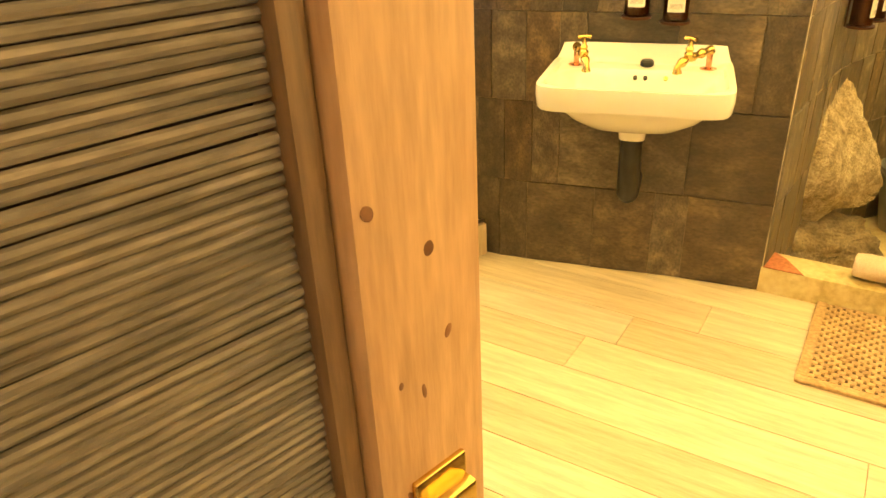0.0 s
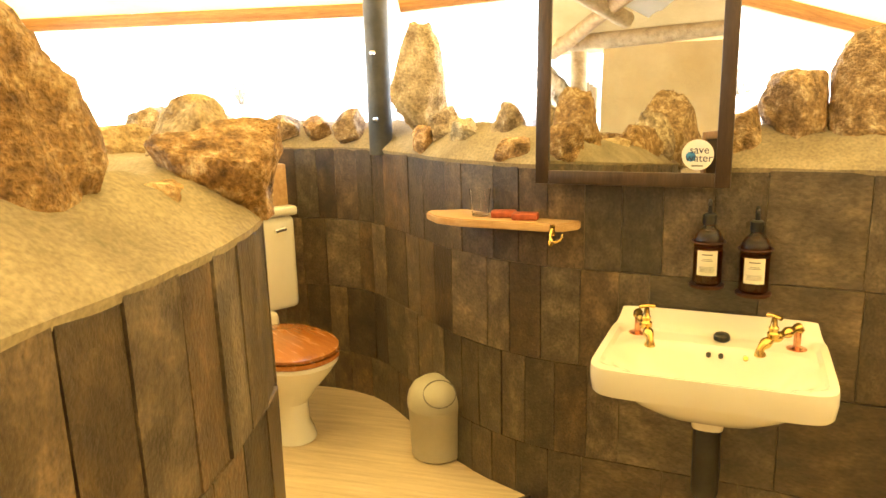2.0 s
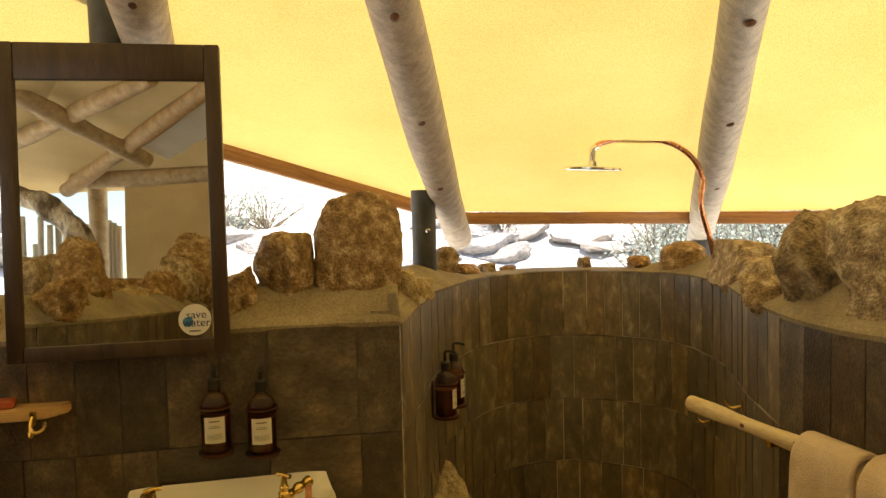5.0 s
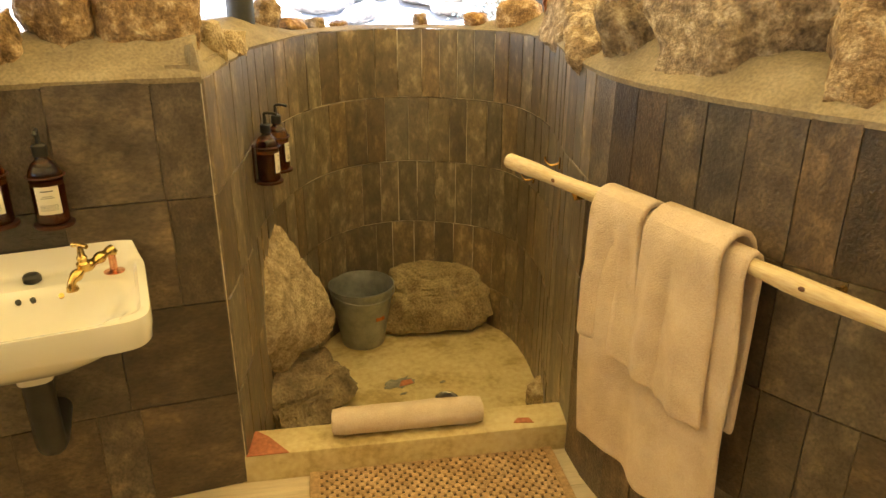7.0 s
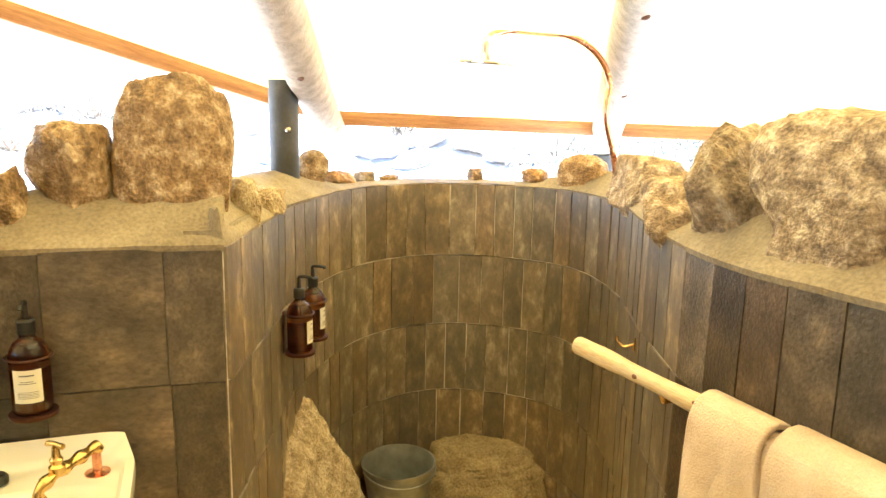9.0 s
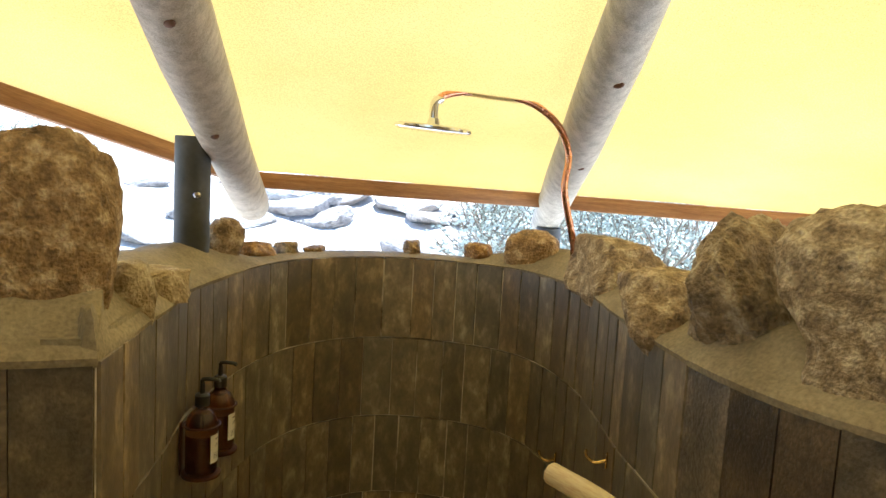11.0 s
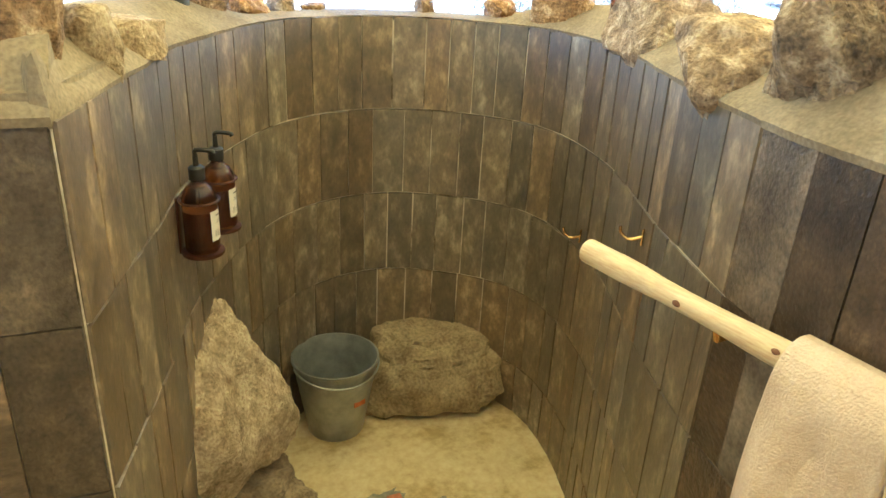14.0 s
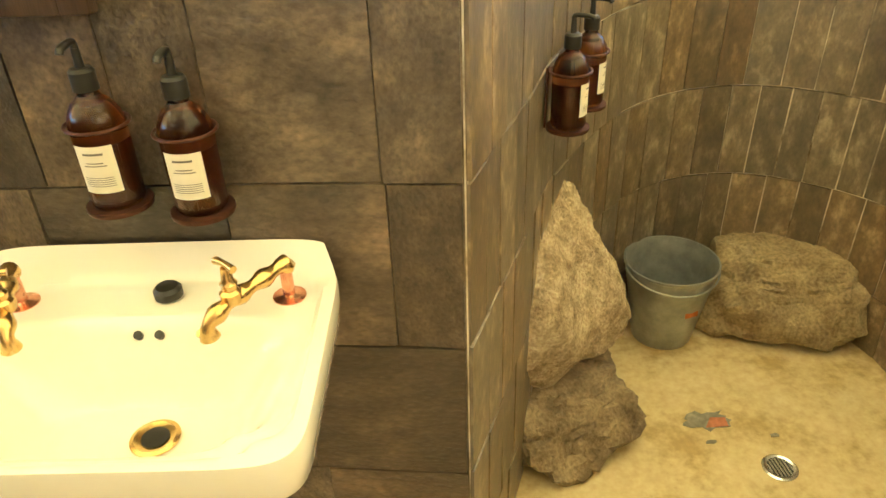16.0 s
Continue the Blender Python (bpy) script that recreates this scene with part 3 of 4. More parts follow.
# back half of the roof and the canvas wall behind
bm = bmesh.new()
back_e = [(-3.2, 1.8, 1.9), (-3.4, -0.5, 2.1), (-2.9, -3.05, 2.45), (0, -3.1, 2.45), (2.4, -2.9, 2.3), (3.9, -1.4, 1.5)]
back_t = [TOPS[0], (-1.5, -0.3, 2.85), (-1.0, -0.6, 2.98), (0.2, -0.6, 3.02), (0.9, -0.6, 2.98), TOPS[-1]]
for i in range(5):
    q = [bm.verts.new(p) for p in (back_e[i], back_e[i + 1], back_t[i + 1], back_t[i])]
    bm.faces.new(q)
ring = [bm.verts.new(p) for p in TOPS[1:] + back_t[::-1][1:]]
bm.faces.new(ring)
for f in bm.faces:
    for v in f.verts:
        v.co.z += 0.02
solid("ceiling_back", bm, M_CANVASWALL, "dull tan canvas of the tent roof behind", "ceiling", kind="structure", smooth=False)
WALL_LINE = [(-1.46, -2.65), (-0.9, -2.7), (0.2, -2.75), (1.6, -2.6), (2.9, -2.0), (3.6, -1.2)]
bm = bmesh.new()
cols = []
for p in smooth_path([(x, y, 0) for x, y in WALL_LINE], 80):
    row = []
    for v in range(15):
        z = 2.47 * (1 - v / 14) - 0.4 * v / 14
        w = 0.05 * noise.noise(Vector((p.x * 1.3 + z * 0.8, p.y, z * 0.9))) + 0.02 * noise.noise(Vector((p.x * 4 - z * 2, p.y, z * 2)))
        row.append(bm.verts.new((p.x, p.y + w, z)))
    cols.append(row)
for a, b in zip(cols, cols[1:]):
    for v in range(14):
        bm.faces.new((a[v], a[v + 1], b[v + 1], b[v]))
solid("wall_canvas", bm, M_CANVASWALL, "hanging tan canvas tent wall with soft creases", "wall", kind="structure")
M_YLOG = mat("yellow_log", (0.36, 0.235, 0.1), (0.56, 0.4, 0.2), 5, 0.6, 0.3, fine=40, stretch=(3, 3, 3), rand=0.1, dist=0.004)
for a, b, r in (((-1.9, -2.56, 2.5), (2.6, -2.5, 2.58), 0.075), ((-1.98, -2.62, 2.43), (-0.1, -0.8, 2.87), 0.07), ((-1.0, -1.97, 2.56), (-1.52, -0.66, 2.88), 0.07),
                ((-1.95, -1.62, 2.67), (-0.5, -0.72, 2.9), 0.065)):
    solid("roof_log", tube(line(a, b, 12), [r + 0.006 * math.sin(k) for k in range(13)], 14, rough=0.01), M_YLOG, "yellowish peeled roof log in the tent", "log", "logs behind")
bm = bmesh.new()
strip = [[bm.verts.new(Vector(a).lerp(Vector(b), k / 10) + Vector((0, 0, 0.012 * math.sin(k * 2.1)))) for k in range(11)]
         for a, b in (((-0.97, -1.7, 2.645), (-0.1, -0.9, 2.85)), ((-0.83, -2.02, 2.575), (-0.05, -1.3, 2.745)))]
for k in range(10):
    bm.faces.new((strip[0][k], strip[0][k + 1], strip[1][k + 1], strip[1][k]))
solid("plastic_sheet", bm, M_PLASTIC, "creased milky plastic sheet under the tent roof", "sheet")
solid("corner_post", tube(line((-1.74, -2.72, -0.35), (-1.74, -2.72, 2.44), 10), 0.085, 16, rough=0.01), M_YLOG, "upright peeled log post at the tent corner", "post")
trunk_pts = smooth_path([(-1.68, -2.3, -0.35), (-1.63, -2.3, 1.0), (-1.63, -2.3, 1.53), (-1.67, -2.3, 1.8), (-1.8, -2.3, 2.06), (-1.99, -2.3, 2.24), (-2.3, -2.3, 2.36), (-2.75, -2.35, 2.4)], 30)
solid("tree_trunk", tube(trunk_pts, [0.13 - 0.0015 * k + 0.012 * math.sin(k * 1.7) for k in range(31)], 20, rough=0.05), M_TRUNK, "bleached gnarled dead tree trunk", "tree trunk")
fence = thing("reed_fence", pose(0, 0, -0.35), "screen of thin upright peeled poles", "fence")
for i in range(20):
    x = -2.95 + i * 0.075 + rnd.uniform(-0.012, 0.012)
    if x > -1.58 and i % 2:
        continue
    y = -2.9 - 0.04 * math.sin(i * 2)
    part("pole", tube(line((x, y, 0), (x + rnd.uniform(-.03, .03), y, 2.52 + rnd.uniform(-.22, .08)), 6), 0.028 + 0.008 * rnd.random(), 8, rough=0.008), M_LOG, fence)


def sleeve(x, y, z0, z1, r, lean=(0, 0)):
    root = thing("steel_post", pose(x, y, z0), "dark grey steel pipe post bedded in the wall top", "post", "steel posts")
    h = z1 - z0
    part("pipe", lathe([(r, 0), (r, h), (r - 0.006, h), (r - 0.006, h - 0.12)], 24, m=Matrix.Shear("XY", 4, lean)), M_SLEEVE, root)
    for k in (0.22, 0.62):
        part("bolt", lathe([(0.014, 0), (0.014, 0.006), (0.009, 0.014), (0.0, 0.015)], 8, m=pose(lean[0] * h * k, -r + 0.002, h * k, 90, 0, 0)), M_CHROME, root)
    return root


sleeve(-0.57, 2.98, 1.28, 1.94, 0.05)
sleeve(0.45, 2.46, 1.25, 2.36, 0.055)
sleeve(1.575, 3.13, 1.25, 1.7, 0.052)
sleeve(3.22, 3.38, -0.55, 1.41, 0.056)

# ---- rocks bedded on the walls ----
ROCK_LABEL = "rough brown quartz-flecked rock bedded in cement on the wall"


def rock(seed, x, y, z, sx, sy, sz, turn=0, lean=0, material=None, cuts=9, point=0.0, rough=0.06, label=ROCK_LABEL, detail=4):
    return solid("rock", rock_mesh(seed, sx, sy, sz, cuts, detail, rough, point), material or M_ROCK, label, "rock", "rocks on the walls",
                 m=pose(x, y, z, lean, 0, turn))


TALL = "tall upright granite slab bedded in the wall top"
rock(101, 1.13, 2.4, 1.27, 0.28, 0.2, 0.41, -8, 0, None, 0, 0.0, 0.045, TALL, detail=5)
rock(102, 0.905, 2.43, 1.31, 0.19, 0.17, 0.26, 20, 8, None, 6, -0.15, 0.05, "yellow-topped angular rock on the wall", detail=5)
rock(103, 0.755, 2.38, 1.26, 0.13, 0.14, 0.21, 40)
rock(104, -0.38, 2.93, 1.3, 0.23, 0.17, 0.5, 25, 0, M_ROCKPALE, 10, 0.35, 0.06, TALL, detail=5)
rock(105, -0.22, 2.76, 1.3, 0.13, 0.12, 0.18, 10)
rock(106, -0.11, 2.66, 1.28, 0.15, 0.13, 0.16, 70, 0, M_ROCKPALE)
rock(107, 0.04, 2.6, 1.31, 0.12, 0.12, 0.18, 30)
rock(108, 0.09, 2.47, 1.28, 0.14, 0.12, 0.1, 0)
rock(109, -0.3, 2.74, 1.29, 0.09, 0.1, 0.12, 50)
rock(110, -0.77, 3.12, 1.31, 0.15, 0.14, 0.16, 15)
rock(111, -0.94, 3.16, 1.31, 0.13, 0.13, 0.13, 80)
rock(112, -1.13, 3.16, 1.3, 0.19, 0.16, 0.15, 5)
rock(113, -1.4, 3.08, 1.3, 0.2, 0.17, 0.16, 45, 0, M_ROCKPALE)
rock(114, -1.65, 2.9, 1.3, 0.2, 0.18, 0.2, 90)
rock(115, 1.29, 2.5, 1.27, 0.13, 0.13, 0.15, 25, 0, M_ROCKPALE)
rock(116, 1.4, 2.7, 1.28, 0.2, 0.14, 0.1, 60, 0, M_ROCKPALE)
rock(117, 1.7, 3.26, 1.27, 0.15, 0.14, 0.18, 30)
rock(118, 1.86, 3.38, 1.28, 0.15, 0.1, 0.08, 20)
rock(119, 2.0, 3.45, 1.28, 0.11, 0.09, 0.07, 0)
rock(120, 2.12, 3.48, 1.28, 0.1, 0.08, 0.05, 50)
rock(121, 2.5, 3.38, 1.28, 0.09, 0.08, 0.08, 50)
rock(122, 2.7, 3.2, 1.27, 0.15, 0.12, 0.1, 50)
rock(123, 2.8, 2.98, 1.25, 0.17, 0.2, 0.19, 30)
rock(124, 2.69, 2.47, 1.24, 0.26, 0.36, 0.23, -25)
rock(125, 2.4, 2.02, 1.22, 0.26, 0.27, 0.22, -25, 0, None, 8)
rock(126, 2.315, 1.73, 1.2, 0.28, 0.24, 0.4, 10, -8, None, 10, 0.2, 0.08, detail=5)
rock(127, 2.29, 1.42, 1.21, 0.3, 0.5, 0.42, 0, 0, None, 4, 0.0, 0.055, "large rough granite boulder bedded above the towel rail", detail=5)
rock(128, 2.31, 1.07, 1.25, 0.3, 0.32, 0.33, 10)
rock(129, 2.42, 0.75, 1.25, 0.22, 0.3, 0.28, 60)
rock(130, 2.46, 0.3, 1.25, 0.22, 0.34, 0.3, 20)
rock(131, 2.5, -0.3, 1.25, 0.22, 0.36, 0.36, 10)
rock(132, -0.205, 1.25, 1.305, 0.22, 0.18, 0.19, 12, 0, None, 12, -0.25, 0.05, "angular dark-faced rock at the end of the partition", 5)
rock(133, -0.27, 0.86, 1.28, 0.25, 0.26, 0.42, 15, 0, None, 11, 0.15, 0.06, ROCK_LABEL, 5)
rock(134, -0.21, 1.07, 1.31, 0.1, 0.15, 0.1, 30, 0)
rock(135, -0.36, 1.4, 1.3, 0.2, 0.18, 0.24, 0, 0, M_ROCKPALE, 9, 0.25)
rock(136, -0.62, 1.47, 1.31, 0.26, 0.2, 0.17, 30, 0, M_ROCKPALE)
rock(137, -1.0, 1.5, 1.31, 0.3, 0.22, 0.17, 70)
rock(138, -0.26, 0.42, 1.29, 0.24, 0.4, 0.17, 0, 0, M_ROCKPALE, 8)
rock(139, -0.25, 0.02, 1.29, 0.24, 0.36, 0.26, 10, 0, None, 10, 0.2, 0.07, ROCK_LABEL, 5)
rock(140, -0.27, -0.66, 1.28, 0.34, 0.56, 0.56, 6, 14, None, 10, 0.4, 0.07, "tall pointed boulder bedded on the partition", 5)
rock(141, -0.75, 0.4, 1.35, 0.4, 0.34, 0.3, 40)
rock(142, -0.62, -0.5, 1.33, 0.3, 0.3, 0.2, 10)
rock(143, -0.95, -0.6, 1.33, 0.45, 0.34, 0.2, 60, 0, M_ROCKPALE)
rock(144, -0.24, -0.28, 1.29, 0.24, 0.3, 0.36, 80, 0, None, 9, 0.3)

# rocks in the shower
rock(150, 1.495, 2.875, SHF + 0.19, 0.54, 0.46, 0.66, 20, 0, M_ROCKPALE, 6, 0.42, 0.075, "pale pointed boulder built into the shower wall", detail=5)
rock(151, 1.57, 2.8, SHF - 0.06, 0.52, 0.46, 0.31, 30, 0, M_ROCKDARK, 7, 0.0, 0.07, "brown boulder low in the shower corner", detail=5)
rock(252, 2.46, 3.24, SHF - 0.06, 0.7, 0.5, 0.38, -28, 0, M_LEDGE, 3, 0.0, 0.07, "rough sandy rock ledge under the shower wall", detail=5)
rock(153, 2.5, 2.22, SHF - 0.06, 0.18, 0.26, 0.2, 30, 0, M_ROCKPALE, 8, 0.0, 0.05, "small rock at the shower corner")

# ---- washbasin ----
BAS = pose(0.716, 2.276, 0, 0, 0, -7.2)     # local: x along the wall, -y into the room


def washbasin():
    root = thing("washbasin", BAS, "white porcelain wall-hung washbasin with brass taps", "washbasin")
    W, D, top = 0.575, 0.43, 0.835
    nx, ny = 60, 44
    bm = bmesh.new()
    g = []

    def shape(u, v):
        return (abs(u) ** 9 + abs(v) ** 9) ** (1 / 9)
    for j in range(ny + 1):
        row = []
        for i in range(nx + 1):
            u, v = i / nx * 2 - 1, j / ny * 2 - 1
            r = max(abs(u), abs(v))
            s = shape(u, v) or 1
            k = r / s if r else 1
            x = u * k * W / 2 * (1 - 0.015 * (v + 1) / 2)
            y = -D / 2 + v * k * D / 2
            z = top + 0.045 * max(0, (v - 0.8) / 0.2) ** 2
            lu, lv = u / 0.9, (v + 0.2) / 0.66
            q = (abs(lu) ** 4 + abs(lv) ** 4) ** 0.25
            if q < 1:
                t = min(1, (1 - q) / 0.5)
                t = t * t * (3 - 2 * t)
                z -= 0.125 * t
            edge = (abs(u / 0.94) ** 8 + abs((v + 0.0) / 0.93) ** 8) ** 0.125
            if edge < 1:
                t = min(1, (1 - edge) / 0.05)
                z -= 0.014 * t * t * (3 - 2 * t)
            row.append(bm.verts.new((x, y, z)))
        g.append(row)
    for j in range(ny):
        for i in range(nx):
            bm.faces.new((g[j][i], g[j][i + 1], g[j + 1][i + 1], g[j + 1][i]))
    loop = g[0][:] + [g[j][nx] for j in range(1, ny + 1)] + g[ny][-2::-1] + [g[j][0] for j in range(ny - 1, 0, -1)]
    cen = Vector((0, -D / 2, 0))
    prev = loop
    for dz, k in ((-0.006, 1.006), (-0.03, 1.008), (-0.066, 0.995), (-0.074, 0.975), (-0.076, 0.86)):
        cur = [bm.verts.new((cen.x + (v.co.x - cen.x) * k, cen.y + (v.co.y - cen.y) * k if v.co.y < -0.03 else v.co.y, top + dz)) for v in loop]
        for a in range(len(loop)):
            b = (a + 1) % len(loop)
            bm.faces.new((prev[a], prev[b], cur[b], cur[a]))
        prev = cur
    part("basin", bm, M_PORC, root)
    bm = bmesh.new()
    rings = []
    for z, kx, ky in ((-0.07, 0.25, 0.175), (-0.1, 0.24, 0.168), (-0.135, 0.205, 0.14), (-0.165, 0.15, 0.105), (-0.18, 0.085, 0.065), (-0.184, 0.045, 0.045), (-0.215, 0.042, 0.042)):
        ring = []
        for a in range(40):
            c, s = math.cos(2 * math.pi * a / 40), math.sin(2 * math.pi * a / 40)
            e = 2 / 3
            ring.append(bm.verts.new((math.copysign(abs(c) ** e, c) * kx, -0.2 + math.copysign(abs(s) ** e, s) * ky, top + z)))
        rings.append(ring)
    for p, q in zip(rings, rings[1:]):
        for a in range(40):
            bm.faces.new((p[a], p[(a + 1) % 40], q[(a + 1) % 40], q[a]))
    bm.faces.new(rings[-1])
    part("bowl", bm, M_PORC, root)
    part("waste_pipe", tube(smooth_path([(0, -0.2, top - 0.2), (0, -0.2, 0.45), (0.0, -0.18, 0.415), (0, -0.12, 0.4), (0, 0.06, 0.4)], 20), 0.036, 16), M_BLACKPL, root, "black plastic waste pipe")
    part("plug", lathe([(0.016, 0), (0.022, 0.004), (0.022, 0.016), (0.017, 0.022), (0.004, 0.024)], 20, m=pose(0.02, -0.07, top - 0.014)), M_BLACKPL, root, "black rubber plug")
    part("waste_ring", lathe([(0.036, 0), (0.036, 0.003), (0.03, 0.005), (0.022, 0.002)], 24, m=pose(0.03, -0.25, top - 0.136)), M_BRASS, root, "brass waste ring")
    part("waste_hole", lathe([(0.02, 0), (0.02, 0.001)], 20, m=pose(0.03, -0.25, top - 0.1335)), M_BLACKPL, root)
    for x, mm in ((-0.02, M_BLACKPL), (0.012, M_BLACKPL), (0.075, M_BRASS)):
        part("overflow_hole", lathe([(0.0068, -0.004), (0.0068, 0.005), (0.004, 0.0056)], 14, m=pose(x + 0.01, -0.137, top - 0.036, 40, 0, 0)), mm, root)
    for sx, way in ((-1, Vector((0.05, -0.125, 0))), (1, Vector((-0.092, -0.11, 0)))):
        b = Vector((sx * 0.21, -0.075, top - 0.014))
        tap = part("tap", lathe([(0.026, 0), (0.026, 0.002), (0.012, 0.004), (0.0095, 0.006), (0.0095, 0.056)], 20, m=Matrix.Translation(b)), M_COPPER, root, "old brass tap on a copper pipe")
        a = b + Vector((0, 0, 0.06))
        t, tip = a + way * 0.68 + Vector((0, 0, -0.012)), a + way + Vector((0, 0, -0.032))
        part("spout", tube(smooth_path([a + Vector((0, 0, -0.012)), a, a.lerp(t, 0.35), t, t.lerp(tip, 0.6) + Vector((0, 0, 0.004)), tip, tip + Vector((0, 0, -0.018))], 24),
                           [0.0125 + 0.0028 * math.sin(k * 1.1) for k in range(25)], 14), M_BRASS, tap)
        part("stem", lathe([(0.015, 0), (0.016, 0.015), (0.011, 0.02), (0.013, 0.03), (0.009, 0.036), (0.007, 0.056)], 16, m=Matrix.Translation(t)), M_BRASS, tap)
        side = Vector((way.y, -way.x, 0)).normalized() * 0.021
        part("handle", tube([t - side + Vector((0, 0, 0.06)), t + Vector((0, 0, 0.063)), t + side + Vector((0, 0, 0.06))], [0.0062, 0.0046, 0.0062], 10), M_BRASS, tap)
    return root


washbasin()


# ---- soap bottles in wall holders ----
def soap_bottle(m):
    root = thing("soap_dispenser", m, "amber glass pump bottle with paper label in bronze wall holder", "soap bottle", "soap dispensers")
    r = 0.036
    part("bottle", lathe([(r - 0.004, 0.004), (r, 0.01), (r, 0.118), (r - 0.003, 0.132), (r - 0.011, 0.146), (r - 0.02, 0.153), (0.0135, 0.157), (0.0135, 0.166)], 32), M_AMBER, root)
    part("liquid", lathe([(r - 0.007, 0.009), (r - 0.004, 0.014), (r - 0.004, 0.095)], 24), M_LIQUID, root)
    part("collar", lathe([(0.0165, 0.162), (0.0165, 0.186), (0.013, 0.19), (0.006, 0.191), (0.005, 0.215)], 20), M_BLACKPL, root, "black ribbed pump collar")
    part("pump_head", tube(smooth_path([(0, 0, 0.214), (0, 0, 0.222), (0, -0.012, 0.224), (0, -0.034, 0.222), (0, -0.038, 0.217)], 10), 0.0048, 10), M_BLACKPL, root)
    bm = bmesh.new()
    prev = None
    for k in range(13):
        a = -math.pi / 2 + (k / 12 - 0.5) * 1.45
        c = [bm.verts.new(((r + 0.0007) * math.cos(a), (r + 0.0007) * math.sin(a), z)) for z in (0.032, 0.098)]
        if prev:
            bm.faces.new((prev[0], c[0], c[1], prev[1]))
        prev = c
    lab = part("label", bm, M_LABEL, root, "cream printed paper label")

    def bar(z, h, half):
        b2, pv = bmesh.new(), None
        for k in range(9):
            a = -math.pi / 2 + (k / 8 - 0.5) * 2 * half
            c = [b2.verts.new(((r + 0.0013) * math.cos(a), (r + 0.0013) * math.sin(a), zz)) for zz in (z, z + h)]
            if pv:
                b2.faces.new((pv[0], c[0], c[1], pv[1]))
            pv = c
        part("print_line", b2, M_INK, lab)
    bar(0.086, 0.003, 0.36)
    bar(0.0745, 0.0016, 0.3)
    bar(0.0705, 0.0016, 0.4)
    for k in range(5):
        bar(0.042 + k * 0.003, 0.0009, 0.52)
    part("ring", tube([(0.0405 * math.cos(6.2832 * k / 32), 0.0405 * math.sin(6.2832 * k / 32), 0.117) for k in range(33)], 0.0026, 8, cap=False), M_HOLDER, root, "bronze holder ring")
    part("base_plate", lathe([(0.044, -0.004), (0.045, 0.0), (0.044, 0.003), (0.04, 0.004)], 28), M_HOLDER, root)
    part("back_strap", boxed(0.02, 0.004, 0.125, pose(0, 0.046, 0.058), 0.001), M_HOLDER, root)
    return root


BOT = soap_bottle(pose(0.682, 2.246, 0.972, 0, 0, -7) @ Matrix.Scale(1.08, 4))
copy_thing(BOT, pose(0.803, 2.23, 0.958, 0, 0, -7))
copy_thing(BOT, pose(1.497, 2.675, 0.855, 0, 0, 60))
copy_thing(BOT, pose(1.578, 2.805, 0.855, 0, 0, 60))

# ---- mirror ----
ma, mb = Vector((0.186, 2.305, 1.25)), Vector((0.728, 2.226, 1.25))
mw, mh = (mb - ma).length, 0.825
MIR = pose((ma.x + mb.x) / 2, (ma.y + mb.y) / 2, 1.25, -3.0, 0, math.degrees(math.atan2(mb.y - ma.y, mb.x - ma.x)))
mirror = thing("wall_mirror", MIR, "tall mirror in dark wooden frame with round sticker", "mirror")
fw = 0.04
for nm, bx in (("frame_side", (fw, 0.03, mh, -mw / 2 + fw / 2, mh / 2)), ("frame_side", (fw, 0.03, mh, mw / 2 - fw / 2, mh / 2)),
               ("frame_rail", (mw - 2 * fw, 0.026, fw, 0, fw / 2)), ("frame_rail", (mw - 2 * fw, 0.026, 0.097, 0, mh - 0.0485))):
    part(nm, boxed(bx[0], bx[1], bx[2], pose(bx[3], 0, bx[4]), 0.004), M_DARKWOOD, mirror)
part("backing", boxed(mw - 0.02, 0.008, mh - 0.02, pose(0, 0.014, mh / 2), 0), M_DARKWOOD, mirror)
glass_h = mh - fw - 0.097
part("glass", boxed(mw - 2 * fw, 0.004, glass_h, pose(0, -0.002, fw + glass_h / 2), 0), M_MIRROR, mirror, "silvered mirror glass")
stk = part("sticker", lathe([(0.042, 0), (0.042, 0.0012)], 48, m=pose(mw / 2 - fw - 0.048, -0.0045, fw + 0.05, 90, 0, 0)), M_WHITE, mirror, "round white sticker with blue print")


def lettering(body, size, m, material, parent):
    cu = bpy.data.curves.new("writing", "FONT")
    cu.body, cu.size, cu.extrude, cu.align_x = body, size, 0.0003, "CENTER"
    tmp = new("writing", cu)
    me = bpy.data.meshes.new_from_object(tmp.evaluated_get(bpy.context.evaluated_depsgraph_get()))
    bpy.data.objects.remove(tmp)
    me.transform(m)
    me.materials.append(material)
    ob = new("writing", me)
    ob.parent = parent
    return ob


sx = mw / 2 - fw - 0.048
lettering("save", 0.03, pose(sx + 0.004, -0.0062, fw + 0.054, 90, 0, 0), M_NAVY, stk)
lettering("water", 0.03, pose(sx + 0.004, -0.0062, fw + 0.032, 90, 0, 0), M_NAVY, stk)
part("drop", lathe([(0.0135, 0), (0.0135, 0.0005)], 20, m=pose(sx - 0.018, -0.0058, fw + 0.045, 90, 0, 0)), M_BLUE, stk)
part("small_print", boxed(0.03, 0.0006, 0.004, pose(sx, -0.006, fw + 0.02), 0), M_INK, stk)

